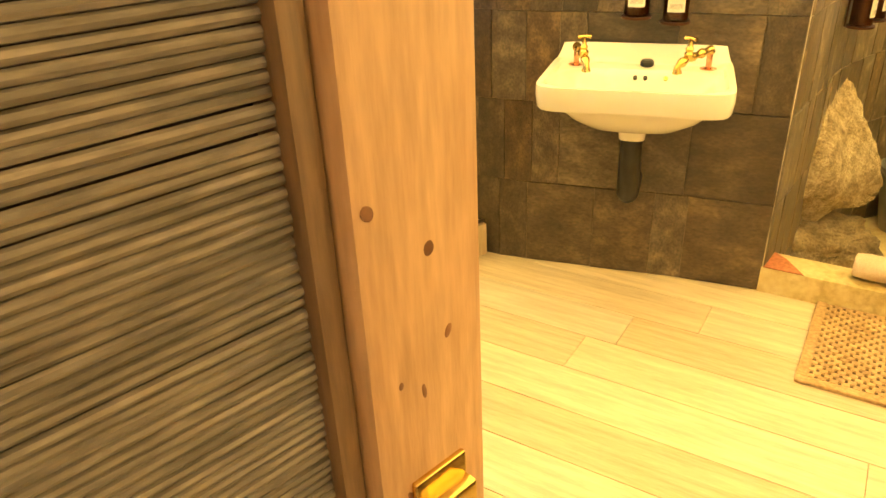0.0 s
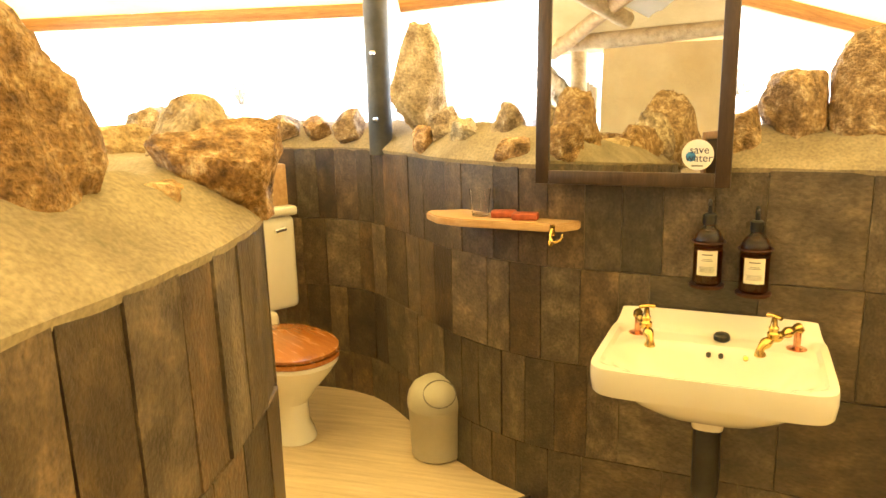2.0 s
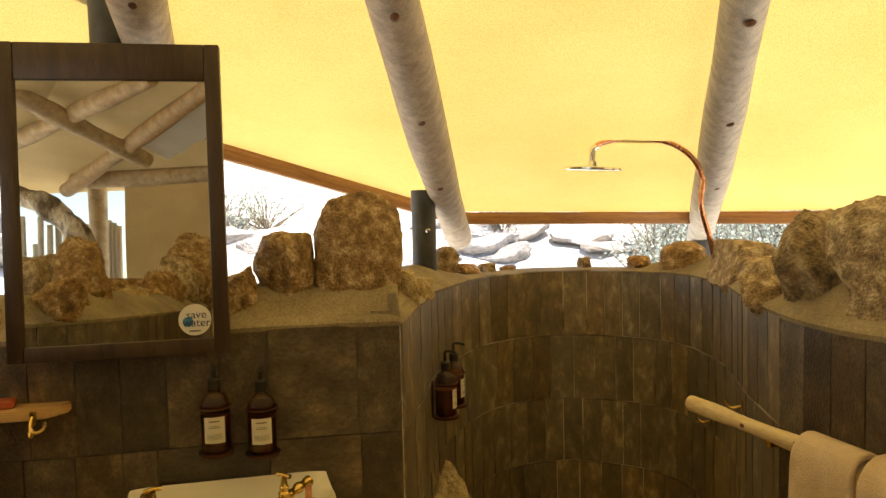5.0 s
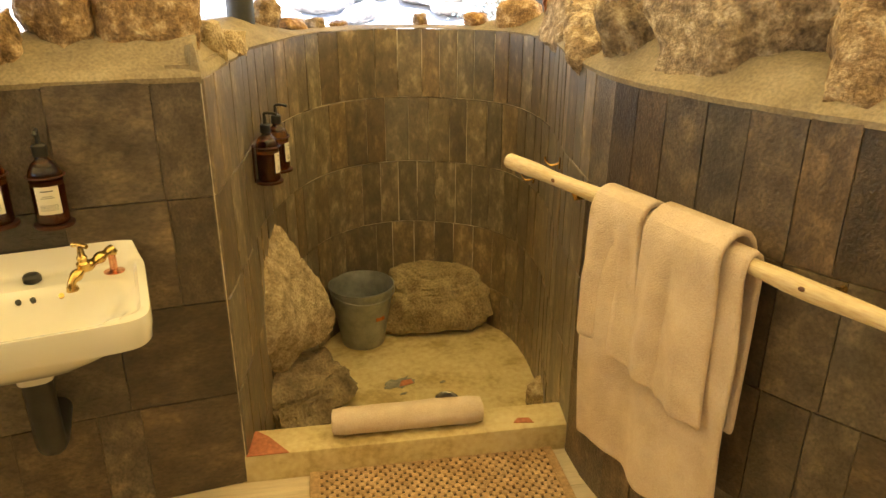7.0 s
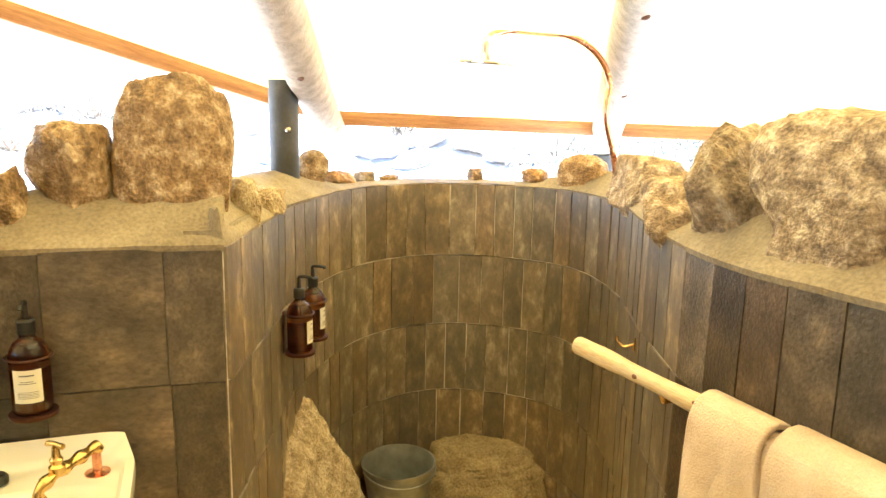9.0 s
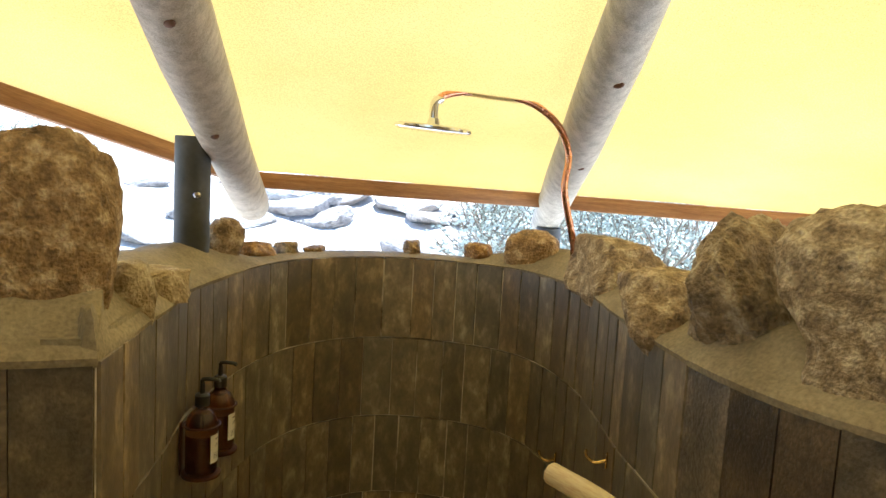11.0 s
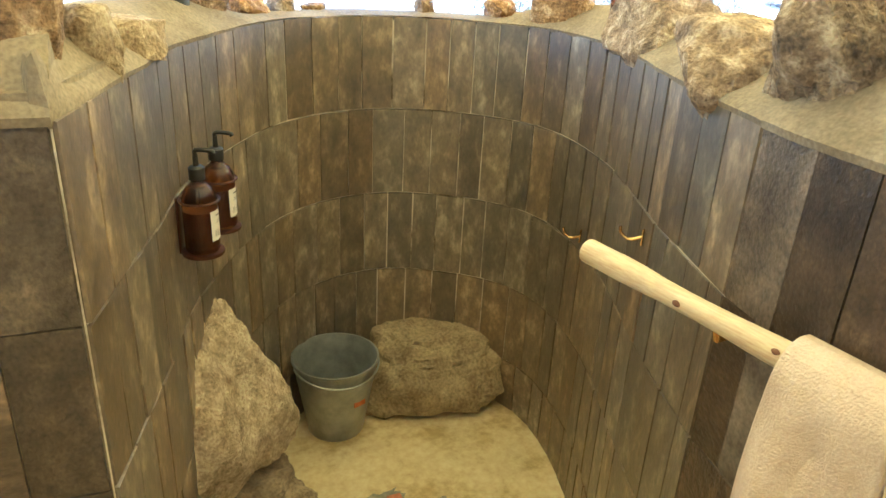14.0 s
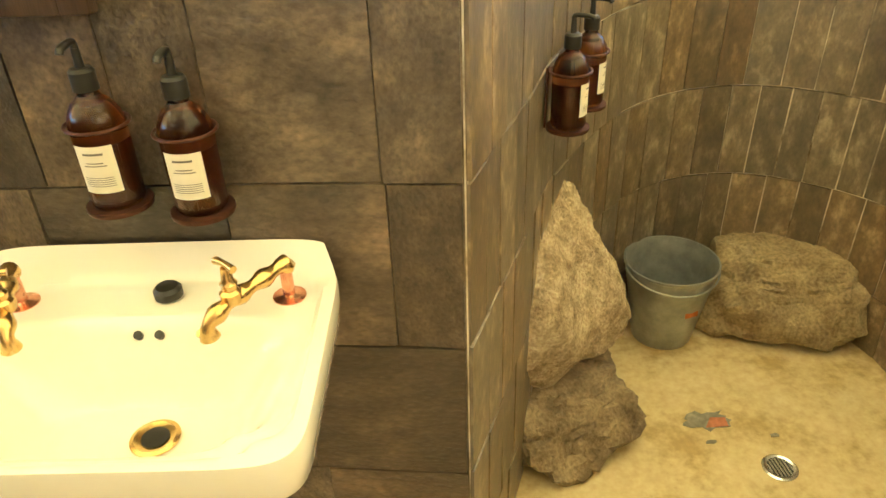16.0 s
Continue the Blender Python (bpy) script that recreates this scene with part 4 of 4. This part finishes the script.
# ---- shelf with glass and soap ----
SH = Vector((0.05, 2.4, 1.105))
sh_ang = math.degrees(math.atan2(2.32 - 2.41, 0.315 + 0.215))
shelf = thing("wall_shelf", pose(0.05, 2.365, 1.105, 0, 0, sh_ang), "pale oiled pine shelf with rounded corners on the wall", "shelf")
pts = [(0.268, 0.03), (0.268, 0.0), (0.235, -0.045), (0.19, -0.062), (-0.1, -0.062), (-0.2, -0.035), (-0.268, 0.03), (-0.27, 0.07), (-0.15, 0.13), (0.05, 0.09)]
bm = slab(pts, 0, 0.026)
bmesh.ops.bevel(bm, geom=[e for e in bm.edges if abs(e.verts[0].co.z - e.verts[1].co.z) < 1e-5], offset=0.004, segments=2, affect="EDGES")
part("board", bm, M_SHELF, shelf)
hook = part("hook", boxed(0.016, 0.005, 0.034, pose(0.205, -0.066, 0.008), 0.001), M_BRASS, shelf, "small brass double hook")
part("prong", tube(smooth_path([(0.205, -0.068, 0.012), (0.205, -0.085, -0.012), (0.222, -0.095, -0.022), (0.24, -0.093, -0.012), (0.243, -0.09, 0.004)], 14), 0.0042, 8), M_BRASS, hook)
part("prong", tube(smooth_path([(0.205, -0.068, -0.002), (0.2, -0.08, -0.028), (0.208, -0.092, -0.034), (0.214, -0.094, -0.02)], 10), 0.0038, 8), M_BRASS, hook)
SHM = pose(0.05, 2.365, 1.131, 0, 0, sh_ang)
tumbler = solid("glass_tumbler", lathe([(0.027, 0.0), (0.036, 0.088), (0.034, 0.088), (0.026, 0.006), (0.0, 0.006)], 28), M_GLASS, "clear glass tumbler on the shelf", "glass", m=SHM @ pose(-0.065, 0.02, 0))
for x, y, a in ((0.02, 0.012, 20), (0.1, -0.01, 12)):
    bar_ = solid("soap_bar", boxed(0.082, 0.05, 0.022, pose(0, 0, 0.011), 0.006, 3), M_SOAP, "dark red bar of soap lying on the shelf", "soap", "soap bars", m=SHM @ pose(x, y, 0, 0, 0, a))
# ---- toilet on the platform ----
TO = pose(-0.93, 2.64, PLATFORM, 0, 0, -35)      # local +x is the front of the bowl


def oval(n, lx, ly, p=2.2):
    return [(lx * math.copysign(abs(math.cos(6.28319 * k / n)) ** (2 / p), math.cos(6.28319 * k / n)),
             ly * math.copysign(abs(math.sin(6.28319 * k / n)) ** (2 / p), math.sin(6.28319 * k / n))) for k in range(n)]


def loft(sections, n=40):
    """sections: centre x, half length, half width, z."""
    bm = bmesh.new()
    rings = []
    for cx, lx, ly, z in sections:
        rings.append([bm.verts.new((cx + x, y, z)) for x, y in oval(n, lx, ly)])
    for a, b in zip(rings, rings[1:]):
        for k in range(n):
            bm.faces.new((a[k], a[(k + 1) % n], b[(k + 1) % n], b[k]))
    bm.faces.new(rings[0][::-1])
    bm.faces.new(rings[-1])
    return bm


toilet = thing("toilet", TO, "white porcelain toilet with closed varnished wooden seat", "toilet")
part("pan", loft([(-0.02, 0.2, 0.11, 0), (-0.02, 0.195, 0.105, 0.02), (-0.01, 0.16, 0.085, 0.07), (0.0, 0.15, 0.085, 0.16), (0.03, 0.19, 0.12, 0.24), (0.06, 0.235, 0.165, 0.32), (0.07, 0.25, 0.18, 0.355), (0.07, 0.245, 0.178, 0.37)]), M_PORC, toilet)
part("seat", loft([(0.075, 0.245, 0.182, 0.372), (0.075, 0.252, 0.187, 0.378), (0.075, 0.25, 0.185, 0.392)]), M_SEAT, toilet)
part("seat_lid", loft([(0.07, 0.245, 0.182, 0.394), (0.07, 0.252, 0.188, 0.4), (0.07, 0.25, 0.186, 0.41), (0.07, 0.22, 0.16, 0.418)]), M_SEAT, toilet, "varnished orange-brown wooden lid")
cis = part("cistern", boxed(0.19, 0.44, 0.42, pose(-0.3, 0, 0.66), 0.03, 4), M_PORC, toilet)
part("cistern_lid", boxed(0.21, 0.46, 0.04, pose(-0.3, 0, 0.89), 0.012, 3), M_PORC, cis)
part("lever", tube([(-0.2, 0.15, 0.82), (-0.17, 0.15, 0.82), (-0.165, 0.1, 0.815)], 0.008, 10), M_CHROME, cis, "chrome flush lever")
part("cistern_neck", boxed(0.2, 0.2, 0.12, pose(-0.27, 0, 0.4), 0.03, 3), M_PORC, toilet)
board = solid("wooden_box", boxed(0.1, 0.2, 0.18, pose(0, 0, 0.09), 0.006), M_SHELF, "small pale wooden box standing on the cistern", "box", m=TO @ pose(-0.29, 0.11, 0.911, 0, 0, 4))

# ---- swing-lid bin ----
bin_ = thing("waste_bin", pose(-0.245, 2.6, PLATFORM) @ Matrix.Scale(1.08, 4), "small grey-green plastic bin with domed swing lid", "bin")
part("body", lathe([(0.088, 0), (0.094, 0.006), (0.1, 0.18), (0.103, 0.184), (0.103, 0.196), (0.1, 0.2)], 40), M_GREYPL, bin_)
dome = part("lid", lathe([(0.104, 0.196), (0.104, 0.215), (0.098, 0.24), (0.082, 0.266), (0.055, 0.284), (0.02, 0.291), (0.0, 0.292)], 40), M_GREYPL, bin_)
bm = bmesh.new()
bmesh.ops.create_uvsphere(bm, u_segments=24, v_segments=12, radius=1, matrix=pose(0.03, -0.058, 0.248, 48, 0, 20) @ Matrix.Diagonal((0.058, 0.052, 0.026, 1)))
part("flap", bm, M_GREYPL, dome, "smooth swing flap")
FL = pose(0.03, -0.058, 0.248, 48, 0, 20)
part("flap_gap", tube([FL @ Vector((0.056 * math.cos(6.2832 * k / 36), 0.05 * math.sin(6.2832 * k / 36), 0.012)) for k in range(37)], 0.0022, 6, cap=False), M_INK, dome, "dark gap round the flap")

# ---- bucket ----
bucket = thing("bucket", pose(2.053, 3.185, SHF) @ Matrix.Scale(1.05, 4), "galvanised steel bucket standing on the shower floor", "bucket")
part("shell", lathe([(0.098, 0.0), (0.1, 0.004), (0.148, 0.288), (0.153, 0.292), (0.153, 0.3), (0.147, 0.3), (0.142, 0.286), (0.098, 0.012), (0.0, 0.012)], 44), M_STEEL, bucket)
for s in (-1, 1):
    part("ear", lathe([(0.016, 0), (0.016, 0.005)], 14, m=pose(s * 0.148, 0, 0.282, 0, 90, 0)), M_STEEL, bucket)
part("bail_handle", tube([(0.153 * math.cos(a), -0.15 * math.sin(a), 0.284 - 0.03 * math.sin(a)) for a in [math.pi * k / 24 for k in range(25)]], 0.0035, 8), M_STEEL, bucket, "thin wire handle folded down")
part("mark", boxed(0.05, 0.003, 0.018, pose(0.035, -0.122, 0.16, -9, 4, 16), 0.001), M_RAG, bucket, "faint orange paint mark")

# ---- rolled towel on the sill ----
rl, rr = Vector((1.49, 2.125)), Vector((1.96, 1.935))
rc = (rl + rr) / 2
bm = bmesh.new()
n, L = 44, (rr - rl).length
rings = []
for k in range(15):
    u = k / 14 - 0.5
    fade = 1 - 0.12 * max(0, abs(u) * 2 - 0.86) / 0.14
    ring = []
    for a in range(n):
        t = 6.28319 * a / n
        r = 0.047 * fade * (1 + 0.06 * noise.noise(Vector((math.cos(t) * 2, math.sin(t) * 2, u * 6))))
        ring.append(bm.verts.new((u * L, r * 1.12 * math.cos(t), 0.044 + r * 0.92 * math.sin(t))))
    rings.append(ring)
for a, b in zip(rings, rings[1:]):
    for k in range(n):
        bm.faces.new((a[k], a[(k + 1) % n], b[(k + 1) % n], b[k]))
bm.faces.new(rings[0])
bm.faces.new(rings[-1])
roll = solid("rolled_towel", bm, M_TOWEL, "beige towel rolled up on the shower sill", "towel", m=pose(rc.x, rc.y + 0.05, SILLTOP, 0, 0, sang))
for s in (-1, 1):
    sp = [(s * (L / 2 + 0.001), 0.004 * k / 6 * math.cos(k * 0.5) * 1.1, 0.044 + 0.004 * k / 6 * math.sin(k * 0.5) * 1.0) for k in range(2, 52)]
    part("spiral_edge", tube(sp, 0.0035, 6), M_TOWEL, roll)

# ---- towel rail and towels ----
RA, RB = Vector((2.075, 2.03, 1.0)), Vector((2.06, 0.62, 0.972))
rail = thing("towel_rail", Matrix.Translation((2.06, 1.9, 1.0)), "peeled pale branch fixed to the wall as towel rail", "towel rail")
off = Vector((2.06, 1.9, 1.0))
rp = [p - off for p in smooth_path([RA, RA.lerp(RB, .3) + Vector((.006, 0, .004)), RA.lerp(RB, .6) + Vector((-.006, 0, -.003)), RB], 30)]
part("branch", tube(rp, [0.0225 - 0.0001 * k + 0.002 * math.sin(k * .9) for k in range(31)], 18, rough=0.004), mat("peeled_branch", (0.6, 0.47, 0.27), (0.74, 0.62, 0.4), 7, 0.6, 0.2, fine=50, stretch=(5, 0.6, 5), dist=0.002), rail)
for k in (2, 5, 9, 12, 22):
    bm = bmesh.new()
    bmesh.ops.create_icosphere(bm, subdivisions=2, radius=1, matrix=Matrix.Translation(rp[k] + Vector((-0.019, 0, 0.01 - 0.005 * (k % 3)))) @ Matrix.Diagonal((0.005, 0.009, 0.006, 1)))
    part("knot", bm, M_KNOT, rail)
for y in (1.72, 0.98):
    part("bracket", tube([Vector((2.075, y, 0.985)) - off, Vector((2.08, y, 0.965)) - off, Vector((2.16, y, 0.96)) - off], 0.009, 10), M_BRASS, rail, "brass wall bracket")
for x, y, z in ((2.585, 2.6, 0.73), (2.375, 2.19, 0.92)):
    hk = thing("brass_hook", pose(x, y, z, 0, 0, -60), "small brass hook on the tiled shower wall", "hook", "brass hooks")
    part("plate", boxed(0.004, 0.014, 0.04, pose(0.03, 0, 0), 0.001), M_BRASS, hk)
    part("prong", tube(smooth_path([(0.03, 0, 0), (0.0, 0, -0.012), (-0.022, 0, 0.0), (-0.026, 0, 0.016)], 10), 0.004, 8), M_BRASS, hk)


def draped(name, y0, y1, front, back, out, seed, label, slope=0.0):
    """A towel hung over the rail from y0 to y1."""
    ns, nr = 36, 26
    bm = bmesh.new()
    rows = []
    for i in range(nr + 1):
        f = i / nr
        row = []
        for k in range(ns + 1):
            g = k / ns
            total = front + back
            s = g * total
            y = y0 + (y1 - y0) * f
            base = RA.lerp(RB, (RA.y - y) / (RA.y - RB.y))
            r = 0.027 + out
            fold = noise.noise(Vector((f * 2.6 + seed, s * 1.4, seed))) * 0.045 + noise.noise(Vector((f * 6 + seed, s * 1.6, 0))) * 0.022 + 0.009 * math.sin(f * 13 + seed + s * 1.5)
            if s < front - 0.03:
                drop = front - 0.03 - s
                e = min(1, drop / 0.2)
                x, z = base.x - r - 0.006 * e + fold * e, base.z - drop * (1 + slope * (f - 0.5))
                y += (f - 0.5) * -0.03 * e + 0.02 * e * noise.noise(Vector((s * 3, seed, f)))
            elif s < front + 0.05:
                a = (s - front + 0.03) / 0.08 * math.pi
                x, z = base.x - r * math.cos(a), base.z + r * math.sin(a)
            else:
                drop = s - front - 0.05
                e = min(1, drop / 0.2)
                x, z = base.x + r * 0.9 + min(0, fold) * e * 0.3, base.z - drop
            row.append(bm.verts.new((x, y, z)))
        rows.append(row)
    for a, b in zip(rows, rows[1:]):
        for k in range(ns):
            bm.faces.new((a[k], a[k + 1], b[k + 1], b[k]))
    ob = solid(name, bm, M_TOWEL, label, "towel", "towels on the rail")
    so = ob.modifiers.new("thick", "SOLIDIFY")
    so.thickness, so.offset = 0.017, 0
    bv = ob.modifiers.new("round", "SUBSURF")
    bv.levels = bv.render_levels = 1
    return ob


draped("bath_towel", 1.57, 1.12, 0.74, 0.5, 0.006, 3, "large beige bath towel hanging over the rail")
draped("hand_towel", 1.585, 1.41, 0.4, 0.3, 0.024, 8, "beige hand towel folded over the larger towel", 0.1)
draped("hand_towel", 1.385, 1.165, 0.43, 0.35, 0.036, 14, "beige hand towel folded over the larger towel", 0.12)

# ---- overhead shower ----
shower = thing("shower_pipe", pose(2.7, 2.7, 1.3), "bent copper shower pipe with round chrome head", "shower")
o = Vector((2.7, 2.7, 1.3))
sp = [Vector(p) - o for p in ((2.69, 2.61, 1.15), (2.676, 2.617, 1.31), (2.646, 2.622, 1.453), (2.604, 2.629, 1.6), (2.61, 2.628, 1.714), (2.561, 2.636, 1.805), (2.455, 2.653, 1.864), (2.3, 2.678, 1.881), (2.188, 2.696, 1.863), (2.155, 2.701, 1.845))]
part("pipe", tube(smooth_path(sp, 60), 0.011, 12), M_COPPER, shower)
e = sp[-1]
part("elbow", tube(smooth_path([e + Vector((0.012, 0, 0.002)), e + Vector((-0.008, 0, -0.006)), e + Vector((-0.012, 0, -0.035)), e + Vector((-0.012, 0, -0.075))], 10), 0.013, 14), M_CHROME, shower)
hd = part("shower_head", lathe([(0.016, 0.03), (0.02, 0.012), (0.11, 0.006), (0.114, 0.002), (0.114, -0.004), (0.108, -0.007), (0.0, -0.007)], 48, m=pose(e.x - 0.012, e.y, e.z - 0.085, 2, 3, 0)), M_CHROME, shower, "wide flat chrome rain head")

# ---- bath mat ----
MM = pose(1.685, 1.76, 0.001, 0, 0, sang)
bath_mat = thing("bath_mat", MM, "woven wooden bath mat with small square holes", "mat")
wx, wy, step, pitch = 0.8, 0.5, 0.0185, 0.032
# Dark sheet added under the weave; its colour gives the holes their shade.
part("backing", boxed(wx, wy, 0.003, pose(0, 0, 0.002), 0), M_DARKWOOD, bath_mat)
bm = bmesh.new()
for j in range(int(wy / step)):
    for i in range(int(wx / pitch)):
        x = -wx / 2 + (i + 0.25 + 0.5 * (j % 2)) * pitch
        box(bm, pitch - 0.0095, step - 0.0012, 0.008, pose(x, -wy / 2 + (j + 0.5) * step, 0.0065))
    box(bm, wx, step * 0.35, 0.006, pose(0, -wy / 2 + j * step, 0.0055))
tagged(part("weave", bm, M_MAT, bath_mat, "staggered woven wooden blocks", smooth=False), kind="stuff")
bm = bmesh.new()
for y in (-wy / 2, wy / 2):
    box(bm, wx + 0.03, 0.03, 0.012, pose(0, y, 0.007), 0.003)
for x in (-wx / 2, wx / 2):
    box(bm, 0.03, wy - 0.03, 0.012, pose(x, 0, 0.007), 0.003)
part("border", bm, M_MAT, bath_mat)

# ---- reed door standing open ----
DP = Vector((0.486, 0.056, 0))
dd = Vector((-0.57, -0.82, 0)).normalized()
DM = Matrix.Translation(DP) @ Matrix.Rotation(math.atan2(dd.y, dd.x), 4, "Z")     # local +x runs back to the hinge
door = thing("door_1", DM, "open door of horizontal reeds in a pale pine frame", "door", kind="structure")
st = part("stile", boxed(0.066, 0.045, 1.5, pose(0.033, -0.0, 0.78), 0.006), M_DOORWOOD, door, "pale knotty pine stile")
r2 = random.Random(9)
for k in range(34):
    bm = bmesh.new()
    bmesh.ops.create_icosphere(bm, subdivisions=2, radius=1, matrix=pose(r2.uniform(0.012, 0.062), 0.0224, 0.25 + k * 0.033 + r2.uniform(-.03, .03), 0, r2.uniform(-30, 30), 0) @ Matrix.Diagonal((r2.uniform(0.0012, 0.003), 0.0004, r2.uniform(0.002, 0.005), 1)))
    part("knot", bm, M_KNOT, st)
for k in range(14):
    bm = bmesh.new()
    bmesh.ops.create_icosphere(bm, subdivisions=2, radius=1, matrix=pose(-0.0002, r2.uniform(-0.016, 0.016), 0.35 + k * 0.08 + r2.uniform(-.03, .03), r2.uniform(-30, 30), 0, 0) @ Matrix.Diagonal((0.0004, r2.uniform(0.0012, 0.003), r2.uniform(0.003, 0.006), 1)))
    part("knot", bm, M_KNOT, st)
part("inner_stile", boxed(0.013, 0.036, 1.5, pose(0.0725, -0.004, 0.78), 0.005), M_SHADEDWOOD, door, "inner stile coloured dark for its shade")
part("hinge_stile", boxed(0.06, 0.045, 1.5, pose(0.79, -0.0, 0.78), 0.006), M_DOORWOOD, door)
part("top_rail", boxed(0.68, 0.045, 0.05, pose(0.42, 0, 1.505), 0.006), M_DOORWOOD, door)
part("bottom_rail", boxed(0.68, 0.045, 0.1, pose(0.42, 0, 0.08), 0.006), M_DOORWOOD, door)
bm = bmesh.new()
for k in range(274):
    z = 0.14 + k * 0.0049
    tube([Vector((0.079 + 0.682 * q / 5, 0.004 + r2.uniform(-.0007, .0007), z + r2.uniform(-.0006, .0004))) for q in range(6)], 0.00235, 8, bm, cap=False)
tagged(part("reeds", bm, M_REED, door, "grey-brown horizontal reeds"), kind="stuff")
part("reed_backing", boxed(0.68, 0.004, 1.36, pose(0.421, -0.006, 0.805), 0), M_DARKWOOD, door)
lock = part("lock_plate", boxed(0.032, 0.004, 0.1, pose(0.034, 0.024, 1.125), 0.0015), M_BRASS, door, "brass lock plate")
part("lock_case", boxed(0.026, 0.012, 0.022, pose(0.034, 0.03, 1.155), 0.002), M_BRASS, lock)

# ---- plank floor ----
r3 = random.Random(3)
PLANK = {}
floor_planks = thing("plank_floor", pose(sm.x, sm.y, 0, 0, 0, sang), "pale limed wood-plank floor", "floor", kind="structure")


def plank_mesh(length):
    if length not in PLANK:
        PLANK[length] = mesh_of(boxed(length - 0.0012, 0.1878, 0.012, None, 0.0012, 1), M_FLOOR, "plank", False)
    return PLANK[length]


for j in range(17):
    x = -3.0 + r3.uniform(-0.6, 0)
    while x < 1.2:
        ln = r3.choice((0.9, 1.2))
        ob = new("plank", plank_mesh(ln))
        ob.parent = floor_planks
        ob.location = (x + ln / 2, -0.1 - j * 0.19, -0.006)
        x += ln

# ---- slate tiles ----
TILE, TILEWET = [], []
for k in range(4):
    bm = boxed(1, 0.012, 1, None, 0)
    for v in bm.verts:
        v.co.x += r3.uniform(-0.006, 0.006)
        v.co.z += r3.uniform(-0.002, 0.002)
        v.co.y += r3.uniform(-0.0015, 0.0015)
    bmesh.ops.bevel(bm, geom=bm.edges[:], offset=0.0025, segments=1, affect="EDGES")
    TILE.append(mesh_of(bm.copy(), M_TILE, "tile", False))
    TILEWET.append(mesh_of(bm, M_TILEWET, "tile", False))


def clad(parent, pts, side, rows, seed, width, wide=0.0, start=0.0, stop=None, meshes=TILE, gap=0.0026, first=()):
    """Upright tiles along a wall; rows: (low, top)."""
    r = random.Random(seed)
    path = plan(pts, 900)
    cum = [0.0]
    for a, b in zip(path, path[1:]):
        cum.append(cum[-1] + (b - a).length)
    total = stop or cum[-1]

    def at(s):
        k = min(range(0, 901, 1), key=lambda i: abs(cum[i] - s))
        return path[k]
    for level, (lo, hi) in enumerate(rows):
        s, given = start, list(first[level]) if first else []
        while s < total - 0.02:
            w = width * r.uniform(0.85, 1.2)
            if r.random() < wide:
                w *= 1.7
            if given:
                w = given.pop(0)
            if total - s - w < width * 0.5:
                w = total - s
            a, b = at(s), at(s + w)
            d = (b - a)
            o = Vector((d.y, -d.x, 0)).normalized() * side
            c = (a + b) / 2 + o * (0.002 + r.uniform(-0.0015, 0.0015))
            ob = new("tile", meshes[r.randrange(4)])
            ob.parent = parent
            ob.matrix_local = Matrix.Translation((c.x, c.y, (lo + hi) / 2)) @ Matrix.Rotation(math.atan2(d.y, d.x), 4, "Z") @ pose(0, 0, 0, r.uniform(-.4, .4), 0, r.uniform(-.7, .7)) @ \
                Matrix.Diagonal((d.length - gap * r.uniform(0.6, 1.5), 1, hi - lo - gap, 1))
            s += w


ROOM_ROWS = [(RIM - ROW, RIM), (RIM - 2 * ROW, RIM - ROW), (RIM - 3 * ROW, RIM - 2 * ROW), (0, RIM - 3 * ROW)]
SHOWER_ROWS = ROOM_ROWS[:3] + [(RIM - 4 * ROW, RIM - 3 * ROW), (SHF, RIM - 4 * ROW)]
clad(wall_basin, BASIN_WALL, 1, ROOM_ROWS, 21, 0.108, 0.1, 0.004, 4.3,
     first=((0.125, 0.25, 0.13, 0.14, 0.12), (0.12, 0.26, 0.3, 0.09, 0.12), (0.3, 0.21, 0.25, 0.1), (0.28, 0.12, 0.22, 0.26, 0.11)))
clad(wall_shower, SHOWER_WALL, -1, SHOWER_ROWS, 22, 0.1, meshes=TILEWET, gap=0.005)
clad(wall_towel, TOWEL_WALL, -1, ROOM_ROWS, 23, 0.115, 0.1)
clad(wall_partition, PARTITION, -1, [(a + PRIM - RIM if a else 0, b + PRIM - RIM) for a, b in ROOM_ROWS], 24, 0.105, 0.0, 0.5, 3.9)
